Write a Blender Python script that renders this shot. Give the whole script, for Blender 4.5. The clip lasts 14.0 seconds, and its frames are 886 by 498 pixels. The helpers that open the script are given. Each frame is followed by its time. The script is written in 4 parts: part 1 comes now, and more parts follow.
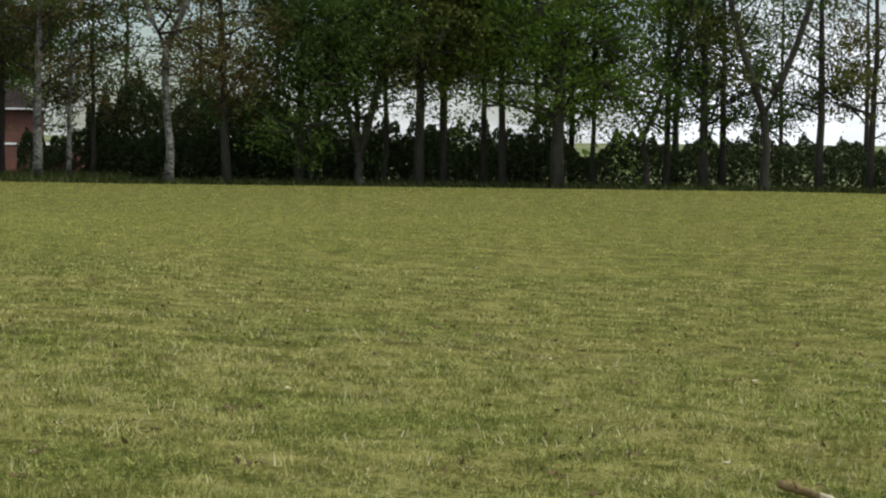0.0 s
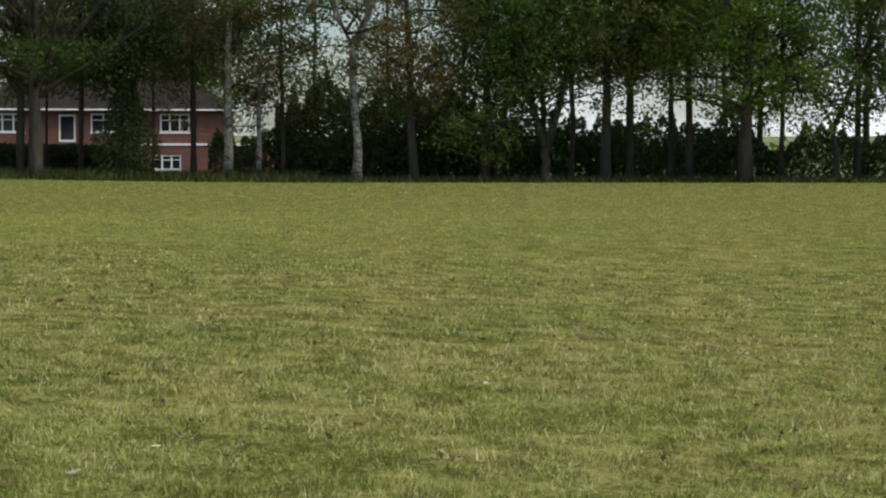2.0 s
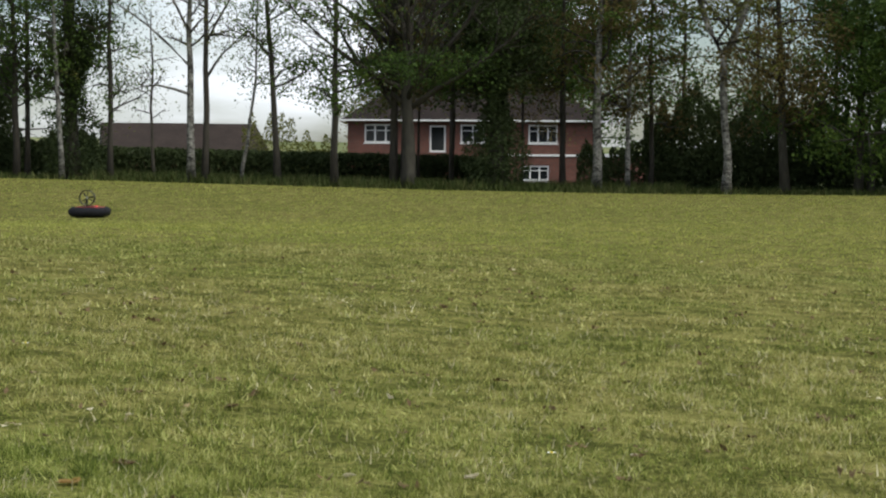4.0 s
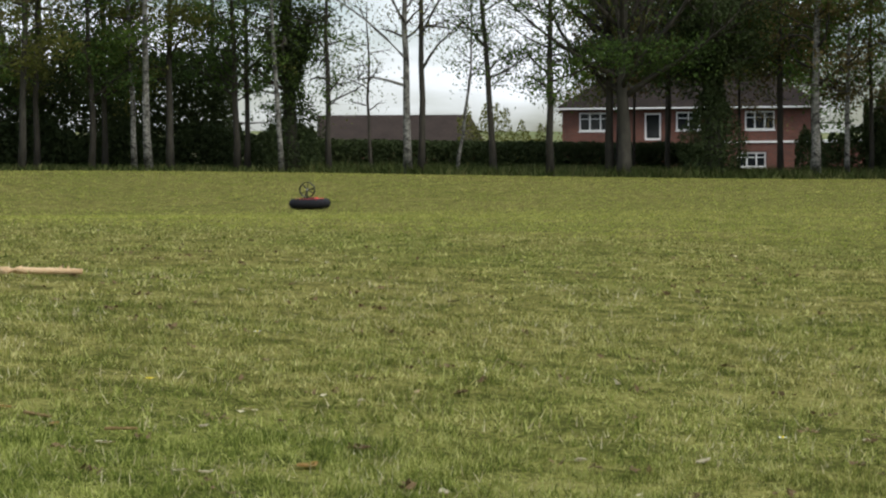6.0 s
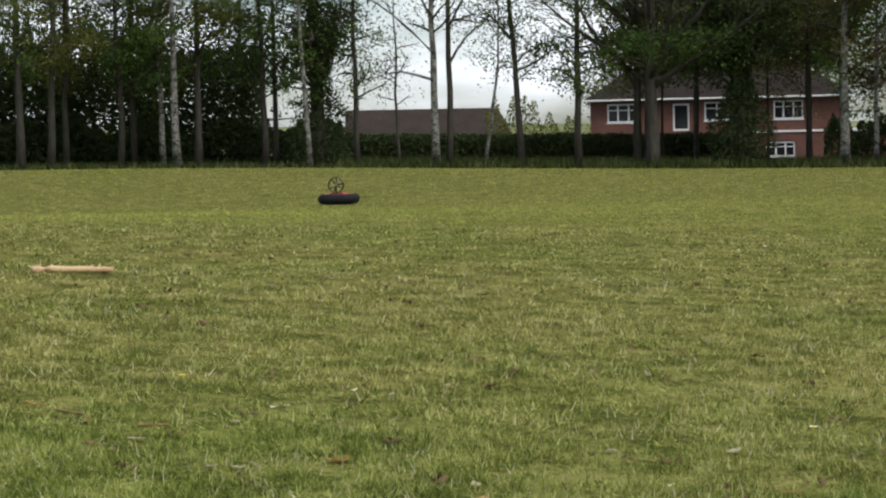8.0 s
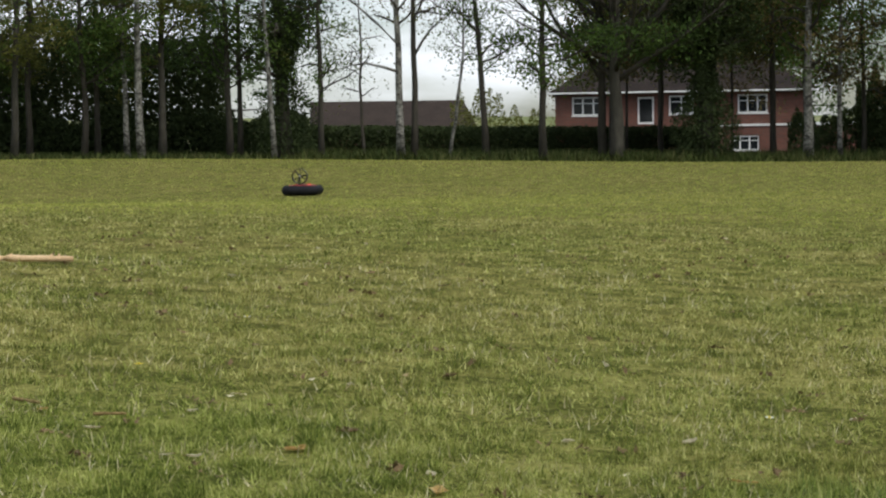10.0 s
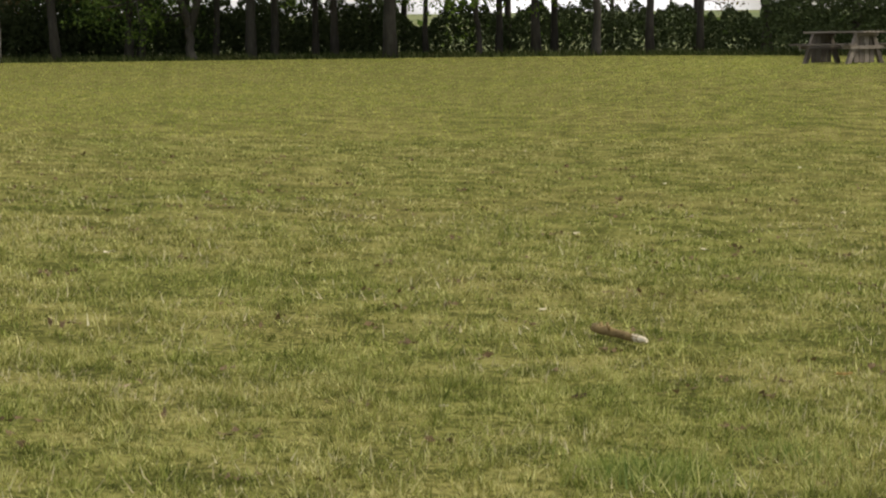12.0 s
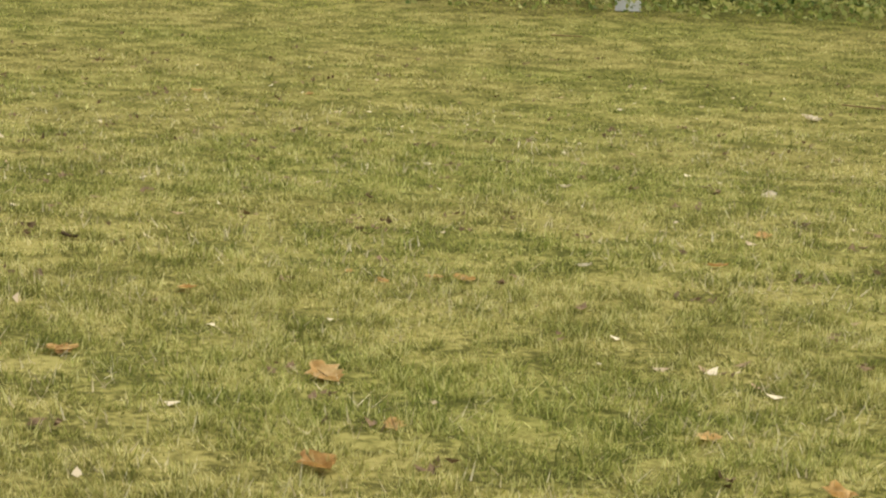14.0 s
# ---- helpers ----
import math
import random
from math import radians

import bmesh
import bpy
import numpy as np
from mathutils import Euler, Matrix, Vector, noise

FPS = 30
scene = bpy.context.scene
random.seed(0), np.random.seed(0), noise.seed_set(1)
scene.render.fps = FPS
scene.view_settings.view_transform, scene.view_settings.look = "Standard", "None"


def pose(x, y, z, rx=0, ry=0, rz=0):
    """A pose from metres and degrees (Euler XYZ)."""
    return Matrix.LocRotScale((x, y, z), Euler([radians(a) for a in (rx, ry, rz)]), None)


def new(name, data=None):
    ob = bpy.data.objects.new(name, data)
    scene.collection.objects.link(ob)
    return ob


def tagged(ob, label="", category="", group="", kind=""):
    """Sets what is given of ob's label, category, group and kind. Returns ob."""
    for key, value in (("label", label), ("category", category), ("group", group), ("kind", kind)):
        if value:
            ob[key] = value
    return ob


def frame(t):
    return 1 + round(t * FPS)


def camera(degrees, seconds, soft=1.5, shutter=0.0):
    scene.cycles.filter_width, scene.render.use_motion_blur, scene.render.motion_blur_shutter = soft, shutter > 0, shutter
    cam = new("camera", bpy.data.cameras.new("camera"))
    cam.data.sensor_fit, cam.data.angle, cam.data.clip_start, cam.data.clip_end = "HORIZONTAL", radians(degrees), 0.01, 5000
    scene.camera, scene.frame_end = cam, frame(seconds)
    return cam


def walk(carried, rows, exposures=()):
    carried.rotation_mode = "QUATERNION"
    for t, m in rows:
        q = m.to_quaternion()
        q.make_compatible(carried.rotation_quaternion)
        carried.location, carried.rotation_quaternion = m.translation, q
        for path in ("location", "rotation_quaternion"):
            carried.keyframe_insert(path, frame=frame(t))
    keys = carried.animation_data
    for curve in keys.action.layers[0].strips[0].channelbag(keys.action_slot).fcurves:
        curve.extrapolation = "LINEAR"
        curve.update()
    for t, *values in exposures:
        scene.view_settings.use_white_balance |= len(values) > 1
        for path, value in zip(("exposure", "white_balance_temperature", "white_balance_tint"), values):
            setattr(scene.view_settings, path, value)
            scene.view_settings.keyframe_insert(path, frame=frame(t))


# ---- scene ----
cam = camera(23.67, 14.0, soft=2.2, shutter=0.0)
# seconds, eye x y z, yaw (to the left), pitch (up), roll
ROWS = [
    (0.0, -0.001, 0.001, 1.401, 0.001, -2.204, 0.700),
    (0.5, -0.005, -0.026, 1.406, 0.441, -2.089, 0.580),
    (1.0, -0.021, -0.023, 1.404, 1.227, -2.162, 0.562),
    (1.5, -0.031, -0.079, 1.406, 2.833, -2.321, 0.284),
    (2.0, -0.062, -0.049, 1.399, 5.037, -2.330, -0.019),
    (2.5, -0.105, -0.032, 1.395, 7.363, -2.237, -0.111),
    (3.0, -0.148, -0.046, 1.400, 9.914, -2.047, 0.061),
    (3.5, -0.191, -0.018, 1.389, 12.420, -1.871, 0.264),
    (4.0, -0.216, -0.007, 1.379, 14.876, -2.042, 0.341),
    (6.5, -0.254, -0.100, 1.368, 21.209, -2.379, -0.523),
    (7.0, -0.253, -0.108, 1.368, 21.490, -2.508, -0.614),
    (7.5, -0.245, -0.109, 1.370, 21.636, -2.498, -1.072),
    (10.0, -0.213, -0.094, 1.358, 20.556, -2.708, -0.887),
    (10.5, -0.173, -0.078, 1.342, 17.500, -3.740, -0.896),
    (11.0, -0.102, -0.034, 1.345, 11.666, -4.625, -1.033),
    (11.5, -0.032, -0.004, 1.328, 5.124, -4.883, -0.855),
    (11.8, 0.057, -0.038, 1.323, 0.407, -5.269, -0.926),
    (12.0, 0.129, 0.004, 1.304, -4.328, -5.633, -0.684),
    (12.2, 0.174, 0.036, 1.290, -7.753, -5.877, -0.349),
    (12.5, 0.283, 0.061, 1.268, -14.717, -6.299, -0.097),
    (13.0, 0.335, -0.098, 1.283, -25.297, -6.895, 1.155),
    (13.1, 0.368, -0.104, 1.271, -27.924, -7.084, 0.844),
    (13.3, 0.377, -0.168, 1.338, -35.111, -8.172, 0.297),
    (13.5, 0.453, -0.187, 1.312, -40.512, -8.806, 0.377),
    (13.6, 0.488, -0.200, 1.301, -43.887, -9.200, 0.626),
    (13.7, 0.508, -0.201, 1.298, -47.305, -9.597, 0.930),
    (13.8, 0.551, -0.222, 1.277, -51.442, -10.010, 0.884),
    (13.9, 0.567, -0.253, 1.272, -54.426, -10.312, 1.086),
    (14.0, 0.601, -0.260, 1.257, -57.396, -10.576, 1.233),
]
EXPOSURES = ((0.0, 0.25, 6350, 7), (10.5, 0.2, 6400, 7), (11.5, 0.15, 6750, 10), (12.0, 0.36, 6950, 12), (12.5, 0.46, 7150, 13), (13.0, 0.26, 7250, 14), (13.5, 0.03, 7250, 14), (14.0, 0.93, 7200, 14))
walk(cam, [(t, pose(x, y, z, 0, 0, yaw) @ pose(0, 0, 0, 90 + pitch, 0, 0) @ pose(0, 0, 0, 0, 0, roll)) for t, x, y, z, yaw, pitch, roll in ROWS], EXPOSURES)

# ---- sky and light ----
world = bpy.data.worlds.new("sky")
scene.world = world
world.use_nodes = True
wn, wl = world.node_tree.nodes, world.node_tree.links
wn.clear()
SUN_AZ, SUN_EL = -112.0, 52.0  # degrees to the left of +y, degrees up
sky = wn.new("ShaderNodeTexSky")
sky.sky_type = 'NISHITA'
sky.sun_disc = False
sky.sun_elevation = radians(SUN_EL)
sky.sun_rotation = radians(-SUN_AZ)
sky.air_density, sky.dust_density = 1.0, 1.5
wtc = wn.new("ShaderNodeTexCoord")
wmap = wn.new("ShaderNodeMapping")
wmap.inputs["Scale"].default_value = (1.0, 1.0, 3.2)
wnoise = wn.new("ShaderNodeTexNoise")
wnoise.inputs["Scale"].default_value = 5.5
wnoise.inputs["Detail"].default_value = 6.0
wramp = wn.new("ShaderNodeValToRGB")
wramp.color_ramp.elements[0].position = 0.4
wramp.color_ramp.elements[1].position = 0.6
wmix = wn.new("ShaderNodeMix")
wmix.data_type = 'RGBA'
wmix.inputs["B"].default_value = (9.5, 9.7, 10.2, 1)
wbg = wn.new("ShaderNodeBackground")
wbg.inputs["Strength"].default_value = 0.1
wout = wn.new("ShaderNodeOutputWorld")
wl.new(wtc.outputs["Generated"], wmap.inputs["Vector"])
wl.new(wmap.outputs["Vector"], wnoise.inputs["Vector"])
wl.new(wnoise.outputs["Fac"], wramp.inputs["Fac"])
wl.new(wramp.outputs["Color"], wmix.inputs["Factor"])
wl.new(sky.outputs["Color"], wmix.inputs["A"])
wl.new(wmix.outputs["Result"], wbg.inputs["Color"])
wl.new(wbg.outputs["Background"], wout.inputs["Surface"])

sun_data = bpy.data.lights.new("sun", 'SUN')
sun_data.energy, sun_data.angle, sun_data.color = 2.0, radians(14), (1.0, 0.95, 0.86)
sun = new("sun", sun_data)
sun.matrix_world = pose(0, 0, 60, 0, 0, SUN_AZ) @ pose(0, 0, 0, -(90 - SUN_EL), 0, 0)


# ---- materials ----
def mat(name, stops, scale=1.0, fine=12.0, rough=0.85, metal=0.0, bump=0.3, bump_scale=40.0, island=0.0, obj_rand=0.0, translucent=0.0, stretch=(1, 1, 1), spec=0.3, wide=0.5):
    """Two scales of noise pick from the colour stops; island/obj_rand vary single pieces."""
    m = bpy.data.materials.new(name)
    m.use_nodes = True
    n, l = m.node_tree.nodes, m.node_tree.links
    n.clear()
    out = n.new("ShaderNodeOutputMaterial")
    bs = n.new("ShaderNodeBsdfPrincipled")
    bs.inputs["Roughness"].default_value = rough
    bs.inputs["Metallic"].default_value = metal
    bs.inputs["Specular IOR Level"].default_value = spec
    tc = n.new("ShaderNodeTexCoord")
    mp = n.new("ShaderNodeMapping")
    mp.inputs["Scale"].default_value = stretch
    geo = n.new("ShaderNodeNewGeometry")
    l.new(tc.outputs["Object"], mp.inputs["Vector"])
    a, b = n.new("ShaderNodeTexNoise"), n.new("ShaderNodeTexNoise")
    a.inputs["Scale"].default_value, b.inputs["Scale"].default_value = scale, fine
    a.inputs["Detail"].default_value, b.inputs["Detail"].default_value = 4, 5
    l.new(mp.outputs["Vector"], a.inputs["Vector"])
    l.new(mp.outputs["Vector"], b.inputs["Vector"])
    mx = n.new("ShaderNodeMath")
    mx.operation = 'MULTIPLY_ADD'
    mx.inputs[1].default_value = wide
    l.new(a.outputs["Fac"], mx.inputs[0])
    hb = n.new("ShaderNodeMath")
    hb.operation = 'MULTIPLY'
    hb.inputs[1].default_value = 1 - wide
    l.new(b.outputs["Fac"], hb.inputs[0])
    l.new(hb.outputs[0], mx.inputs[2])
    val = mx.outputs[0]
    for amount, src in ((island, geo.outputs["Random Per Island"]), (obj_rand, None)):
        if amount:
            if src is None:
                src = n.new("ShaderNodeObjectInfo").outputs["Random"]
            c = n.new("ShaderNodeMath")
            c.operation = 'SUBTRACT'
            c.inputs[1].default_value = 0.5
            l.new(src, c.inputs[0])
            e = n.new("ShaderNodeMath")
            e.operation = 'MULTIPLY_ADD'
            e.inputs[1].default_value = amount
            l.new(c.outputs[0], e.inputs[0])
            l.new(val, e.inputs[2])
            val = e.outputs[0]
    r = n.new("ShaderNodeValToRGB")
    cr = r.color_ramp
    while len(cr.elements) < len(stops):
        cr.elements.new(0.5)
    for el, (p, c) in zip(cr.elements, stops):
        el.position, el.color = p, (*c, 1)
    l.new(val, r.inputs["Fac"])
    l.new(r.outputs["Color"], bs.inputs["Base Color"])
    if bump:
        bt = n.new("ShaderNodeTexNoise")
        bt.inputs["Scale"].default_value, bt.inputs["Detail"].default_value = bump_scale, 4
        l.new(mp.outputs["Vector"], bt.inputs["Vector"])
        bp = n.new("ShaderNodeBump")
        bp.inputs["Strength"].default_value, bp.inputs["Distance"].default_value = bump, 0.02
        l.new(bt.outputs["Fac"], bp.inputs["Height"])
        l.new(bp.outputs["Normal"], bs.inputs["Normal"])
    if translucent:
        tr = n.new("ShaderNodeBsdfTranslucent")
        l.new(r.outputs["Color"], tr.inputs["Color"])
        ms = n.new("ShaderNodeMixShader")
        ms.inputs["Fac"].default_value = translucent
        l.new(bs.outputs[0], ms.inputs[1])
        l.new(tr.outputs[0], ms.inputs[2])
        l.new(ms.outputs[0], out.inputs["Surface"])
    else:
        l.new(bs.outputs[0], out.inputs["Surface"])
    return m


def brick_mat(name, c1, c2, mortar, sx, row):
    m = bpy.data.materials.new(name)
    m.use_nodes = True
    n, l = m.node_tree.nodes, m.node_tree.links
    bs = n["Principled BSDF"]
    bs.inputs["Roughness"].default_value = 0.9
    tc = n.new("ShaderNodeTexCoord")
    sep, com = n.new("ShaderNodeSeparateXYZ"), n.new("ShaderNodeCombineXYZ")
    add = n.new("ShaderNodeMath")
    bt = n.new("ShaderNodeTexBrick")
    bt.inputs["Color1"].default_value, bt.inputs["Color2"].default_value, bt.inputs["Mortar"].default_value = (*c1, 1), (*c2, 1), (*mortar, 1)
    bt.inputs["Scale"].default_value = 1.0
    bt.inputs["Brick Width"].default_value, bt.inputs["Row Height"].default_value, bt.inputs["Mortar Size"].default_value = sx, row, 0.01
    l.new(tc.outputs["Object"], sep.inputs[0])
    l.new(sep.outputs["X"], add.inputs[0])
    l.new(sep.outputs["Y"], add.inputs[1])
    l.new(add.outputs[0], com.inputs["X"])
    l.new(sep.outputs["Z"], com.inputs["Y"])
    l.new(com.outputs[0], bt.inputs["Vector"])
    ns = n.new("ShaderNodeTexNoise")
    ns.inputs["Scale"].default_value, ns.inputs["Detail"].default_value = 1.3, 6
    l.new(tc.outputs["Object"], ns.inputs["Vector"])
    mx = n.new("ShaderNodeMix")
    mx.data_type, mx.blend_type = 'RGBA', 'MULTIPLY'
    mx.inputs["Factor"].default_value = 0.6
    l.new(bt.outputs["Color"], mx.inputs["A"])
    l.new(ns.outputs["Fac"], mx.inputs["B"])
    l.new(mx.outputs["Result"], bs.inputs["Base Color"])
    bp = n.new("ShaderNodeBump")
    bp.inputs["Strength"].default_value = 0.4
    l.new(bt.outputs["Fac"], bp.inputs["Height"])
    bp.invert = True
    l.new(bp.outputs["Normal"], bs.inputs["Normal"])
    return m


def grass_mat(name, greens, straws, fine, vary, straw_share, translucent):
    """Green and straw-coloured grass: patches of dry grass, lush spots, and blades that differ."""
    m = bpy.data.materials.new(name)
    m.use_nodes = True
    n, l = m.node_tree.nodes, m.node_tree.links
    n.clear()

    def math_node(op, a, b=None, c=None):
        q = n.new("ShaderNodeMath")
        q.operation = op
        for k, v in enumerate((a, b, c)):
            if v is None:
                continue
            if isinstance(v, (int, float)):
                q.inputs[k].default_value = v
            else:
                l.new(v, q.inputs[k])
        return q.outputs[0]

    def noise_node(scale, detail, vec):
        q = n.new("ShaderNodeTexNoise")
        q.inputs["Scale"].default_value, q.inputs["Detail"].default_value = scale, detail
        l.new(vec, q.inputs["Vector"])
        return q.outputs["Fac"]

    def ramp(value, stops):
        q = n.new("ShaderNodeValToRGB")
        while len(q.color_ramp.elements) < len(stops):
            q.color_ramp.elements.new(0.5)
        for el, (p, c) in zip(q.color_ramp.elements, stops):
            el.position, el.color = p, (*c, 1)
        l.new(value, q.inputs["Fac"])
        return q.outputs["Color"]

    vec = n.new("ShaderNodeTexCoord").outputs["Object"]
    island = n.new("ShaderNodeNewGeometry").outputs["Random Per Island"]
    patch = noise_node(0.5, 6.0, vec)
    clump = noise_node(3.2, 4.0, vec)
    grain = noise_node(fine, 4.0, vec)
    tone = math_node('MULTIPLY_ADD', grain, 0.6, math_node('MULTIPLY', clump, 0.4))
    tone = math_node('MULTIPLY_ADD', math_node('SUBTRACT', island, 0.5), vary, tone)
    # lush spots: centre x, y and radius
    lush = None
    for x, y, r in ((-1.35, 7.0, 0.75), (-4.1, 6.4, 2.4), (1.26, 6.39, 0.3)):
        d = n.new("ShaderNodeVectorMath")
        d.operation = 'DISTANCE'
        l.new(vec, d.inputs[0])
        d.inputs[1].default_value = (x, y, -0.058 * x)
        f = n.new("ShaderNodeMapRange")
        f.interpolation_type = 'SMOOTHSTEP'
        f.inputs["From Min"].default_value, f.inputs["From Max"].default_value = r * 1.25, r * 0.35
        l.new(d.outputs["Value"], f.inputs["Value"])
        lush = f.outputs["Result"] if lush is None else math_node('MAXIMUM', lush, f.outputs["Result"])
    dry = n.new("ShaderNodeMapRange")
    dry.interpolation_type = 'SMOOTHSTEP'
    dry.inputs["From Min"].default_value, dry.inputs["From Max"].default_value = 0.38, 0.62
    dry.inputs["To Min"].default_value, dry.inputs["To Max"].default_value = straw_share * 0.5, straw_share * 1.4
    l.new(math_node('MULTIPLY_ADD', clump, 0.35, math_node('MULTIPLY', patch, 0.65)), dry.inputs["Value"])
    share = math_node('SUBTRACT', dry.outputs["Result"], math_node('MULTIPLY', lush, 0.45 * straw_share / 0.4))
    jitter = math_node('FRACT', math_node('MULTIPLY', island, 37.7))
    share = math_node('ADD', share, math_node('MULTIPLY', math_node('SUBTRACT', jitter, 0.5), 0.5 if vary > 0.05 else 0.1))
    mx = n.new("ShaderNodeMix")
    mx.data_type = 'RGBA'
    mx.clamp_factor = True
    l.new(share, mx.inputs["Factor"])
    l.new(ramp(tone, greens), mx.inputs["A"])
    l.new(ramp(tone, straws), mx.inputs["B"])
    bs = n.new("ShaderNodeBsdfPrincipled")
    bs.inputs["Roughness"].default_value = 0.75
    bs.inputs["Specular IOR Level"].default_value = 0.12 if translucent else 0.0
    l.new(mx.outputs["Result"], bs.inputs["Base Color"])
    tr = n.new("ShaderNodeBsdfTranslucent")
    l.new(mx.outputs["Result"], tr.inputs["Color"])
    ms = n.new("ShaderNodeMixShader")
    ms.inputs["Fac"].default_value = translucent
    out = n.new("ShaderNodeOutputMaterial")
    l.new(bs.outputs[0], ms.inputs[1])
    l.new(tr.outputs[0], ms.inputs[2])
    l.new(ms.outputs[0], out.inputs["Surface"])
    return m


# Base under the blades: thatch colour, darkened for the shade between them.
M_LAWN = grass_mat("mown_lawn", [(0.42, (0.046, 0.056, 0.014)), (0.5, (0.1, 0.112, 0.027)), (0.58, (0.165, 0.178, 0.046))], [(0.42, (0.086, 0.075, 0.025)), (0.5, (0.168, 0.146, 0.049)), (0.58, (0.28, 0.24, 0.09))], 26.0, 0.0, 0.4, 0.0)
M_BLADE = grass_mat("grass_blade", [(0.36, (0.085, 0.118, 0.02)), (0.45, (0.18, 0.226, 0.04)), (0.55, (0.29, 0.335, 0.074)), (0.65, (0.46, 0.49, 0.15))], [(0.36, (0.17, 0.15, 0.043)), (0.45, (0.32, 0.285, 0.083)), (0.55, (0.47, 0.41, 0.15)), (0.65, (0.68, 0.60, 0.31))], 11.0, 0.36, 0.4, 0.38)
# Brightened copy for distant turf: its lighter look is put into the colour.
M_BLADE_FAR = grass_mat("far_grass_blade_brightened", [(0.4, (0.23, 0.28, 0.052)), (0.5, (0.32, 0.368, 0.07)), (0.6, (0.42, 0.447, 0.098))], [(0.4, (0.35, 0.33, 0.086)), (0.6, (0.55, 0.51, 0.175))], 2.5, 0.06, 0.36, 0.4)
M_TUFT = mat("lush_grass", [(0.3, (0.13, 0.19, 0.04)), (0.55, (0.30, 0.34, 0.085)), (0.8, (0.47, 0.46, 0.17))], 2.0, 9.0, 0.6, bump=0, island=0.5, translucent=0.35, spec=0.2)
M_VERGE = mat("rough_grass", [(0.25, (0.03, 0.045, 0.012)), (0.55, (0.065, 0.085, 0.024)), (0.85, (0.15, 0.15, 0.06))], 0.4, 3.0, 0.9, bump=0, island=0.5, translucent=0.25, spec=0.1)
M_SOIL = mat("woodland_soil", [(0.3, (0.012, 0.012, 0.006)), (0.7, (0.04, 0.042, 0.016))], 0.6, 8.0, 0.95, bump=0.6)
M_DIRT = mat("bare_earth", [(0.3, (0.02, 0.015, 0.008)), (0.7, (0.06, 0.045, 0.025))], 6, 40, 0.95, bump=0.8)
M_FARFIELD = mat("far_fields", [(0.4, (0.09, 0.12, 0.035)), (0.52, (0.15, 0.17, 0.05)), (0.6, (0.2, 0.19, 0.09))], 0.006, 0.06, 0.95, bump=0)
M_LEAF_DARK = mat("dark_leaves", [(0.2, (0.035, 0.064, 0.017)), (0.55, (0.075, 0.124, 0.031)), (0.85, (0.144, 0.215, 0.050))], 0.5, 2.0, 0.7, bump=0, island=0.3, translucent=0.35, spec=0.08)
# Leaf green darkened: shade under the trees is put into it, hedge and ivy too.
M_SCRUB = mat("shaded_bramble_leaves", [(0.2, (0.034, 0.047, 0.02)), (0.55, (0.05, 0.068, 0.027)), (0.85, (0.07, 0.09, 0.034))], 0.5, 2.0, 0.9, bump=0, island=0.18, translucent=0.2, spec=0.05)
M_LEAF_MID = mat("green_leaves", [(0.2, (0.040, 0.070, 0.015)), (0.55, (0.087, 0.138, 0.028)), (0.85, (0.167, 0.235, 0.050))], 0.5, 2.0, 0.7, bump=0, island=0.3, translucent=0.42, spec=0.08)
M_LEAF_BRIGHT = mat("young_leaves", [(0.2, (0.053, 0.098, 0.012)), (0.55, (0.112, 0.179, 0.027)), (0.85, (0.196, 0.276, 0.046))], 0.5, 2.0, 0.7, bump=0, island=0.3, translucent=0.48, spec=0.08)
M_LEAF_OLIVE = mat("budding_leaves", [(0.2, (0.068, 0.077, 0.020)), (0.55, (0.129, 0.137, 0.035)), (0.85, (0.224, 0.214, 0.060))], 0.5, 2.0, 0.7, bump=0, island=0.3, translucent=0.42, spec=0.08)
M_LEAF_RUST = mat("rusty_buds", [(0.2, (0.072, 0.057, 0.024)), (0.55, (0.145, 0.114, 0.045)), (0.85, (0.227, 0.196, 0.072))], 0.5, 2.0, 0.7, bump=0, island=0.3, translucent=0.38, spec=0.08)
M_BIRCH = mat("birch_bark", [(0.40, (0.03, 0.028, 0.024)), (0.49, (0.12, 0.115, 0.1)), (0.62, (0.27, 0.26, 0.235))], 2.2, 9.0, 0.85, bump=0.5, bump_scale=12, stretch=(1, 1, 1.4))
M_BARK = mat("dark_bark", [(0.3, (0.022, 0.020, 0.016)), (0.6, (0.061, 0.053, 0.041)), (0.8, (0.112, 0.102, 0.082))], 1.0, 9.0, 0.95, bump=0.8, bump_scale=14, stretch=(1, 1, 0.3))
M_GREYBARK = mat("grey_bark", [(0.3, (0.024, 0.022, 0.018)), (0.55, (0.058, 0.053, 0.041)), (0.8, (0.116, 0.109, 0.088))], 1.0, 9.0, 0.95, bump=0.8, bump_scale=14, stretch=(1, 1, 0.3))
M_BRICK = brick_mat("red_brick", (0.235, 0.08, 0.053), (0.17, 0.058, 0.04), (0.15, 0.11, 0.085), 0.23, 0.075)
M_ROOF = mat("roof_tiles", [(0.3, (0.016, 0.013, 0.012)), (0.7, (0.04, 0.031, 0.027))], 1.2, 6.0, 0.95, bump=0.5, bump_scale=10, spec=0.1)
M_BARNROOF = mat("brown_roof_tiles", [(0.3, (0.02, 0.014, 0.011)), (0.7, (0.046, 0.032, 0.025))], 1.2, 6.0, 0.9, bump=0.5, bump_scale=10)
M_WHITE = mat("white_paint", [(0.3, (0.68, 0.68, 0.66)), (0.7, (0.82, 0.82, 0.8))], 2, 20, 0.5, bump=0.05)
M_STONE = mat("pale_render", [(0.3, (0.36, 0.33, 0.28)), (0.7, (0.5, 0.46, 0.4))], 2, 20, 0.9, bump=0.2)
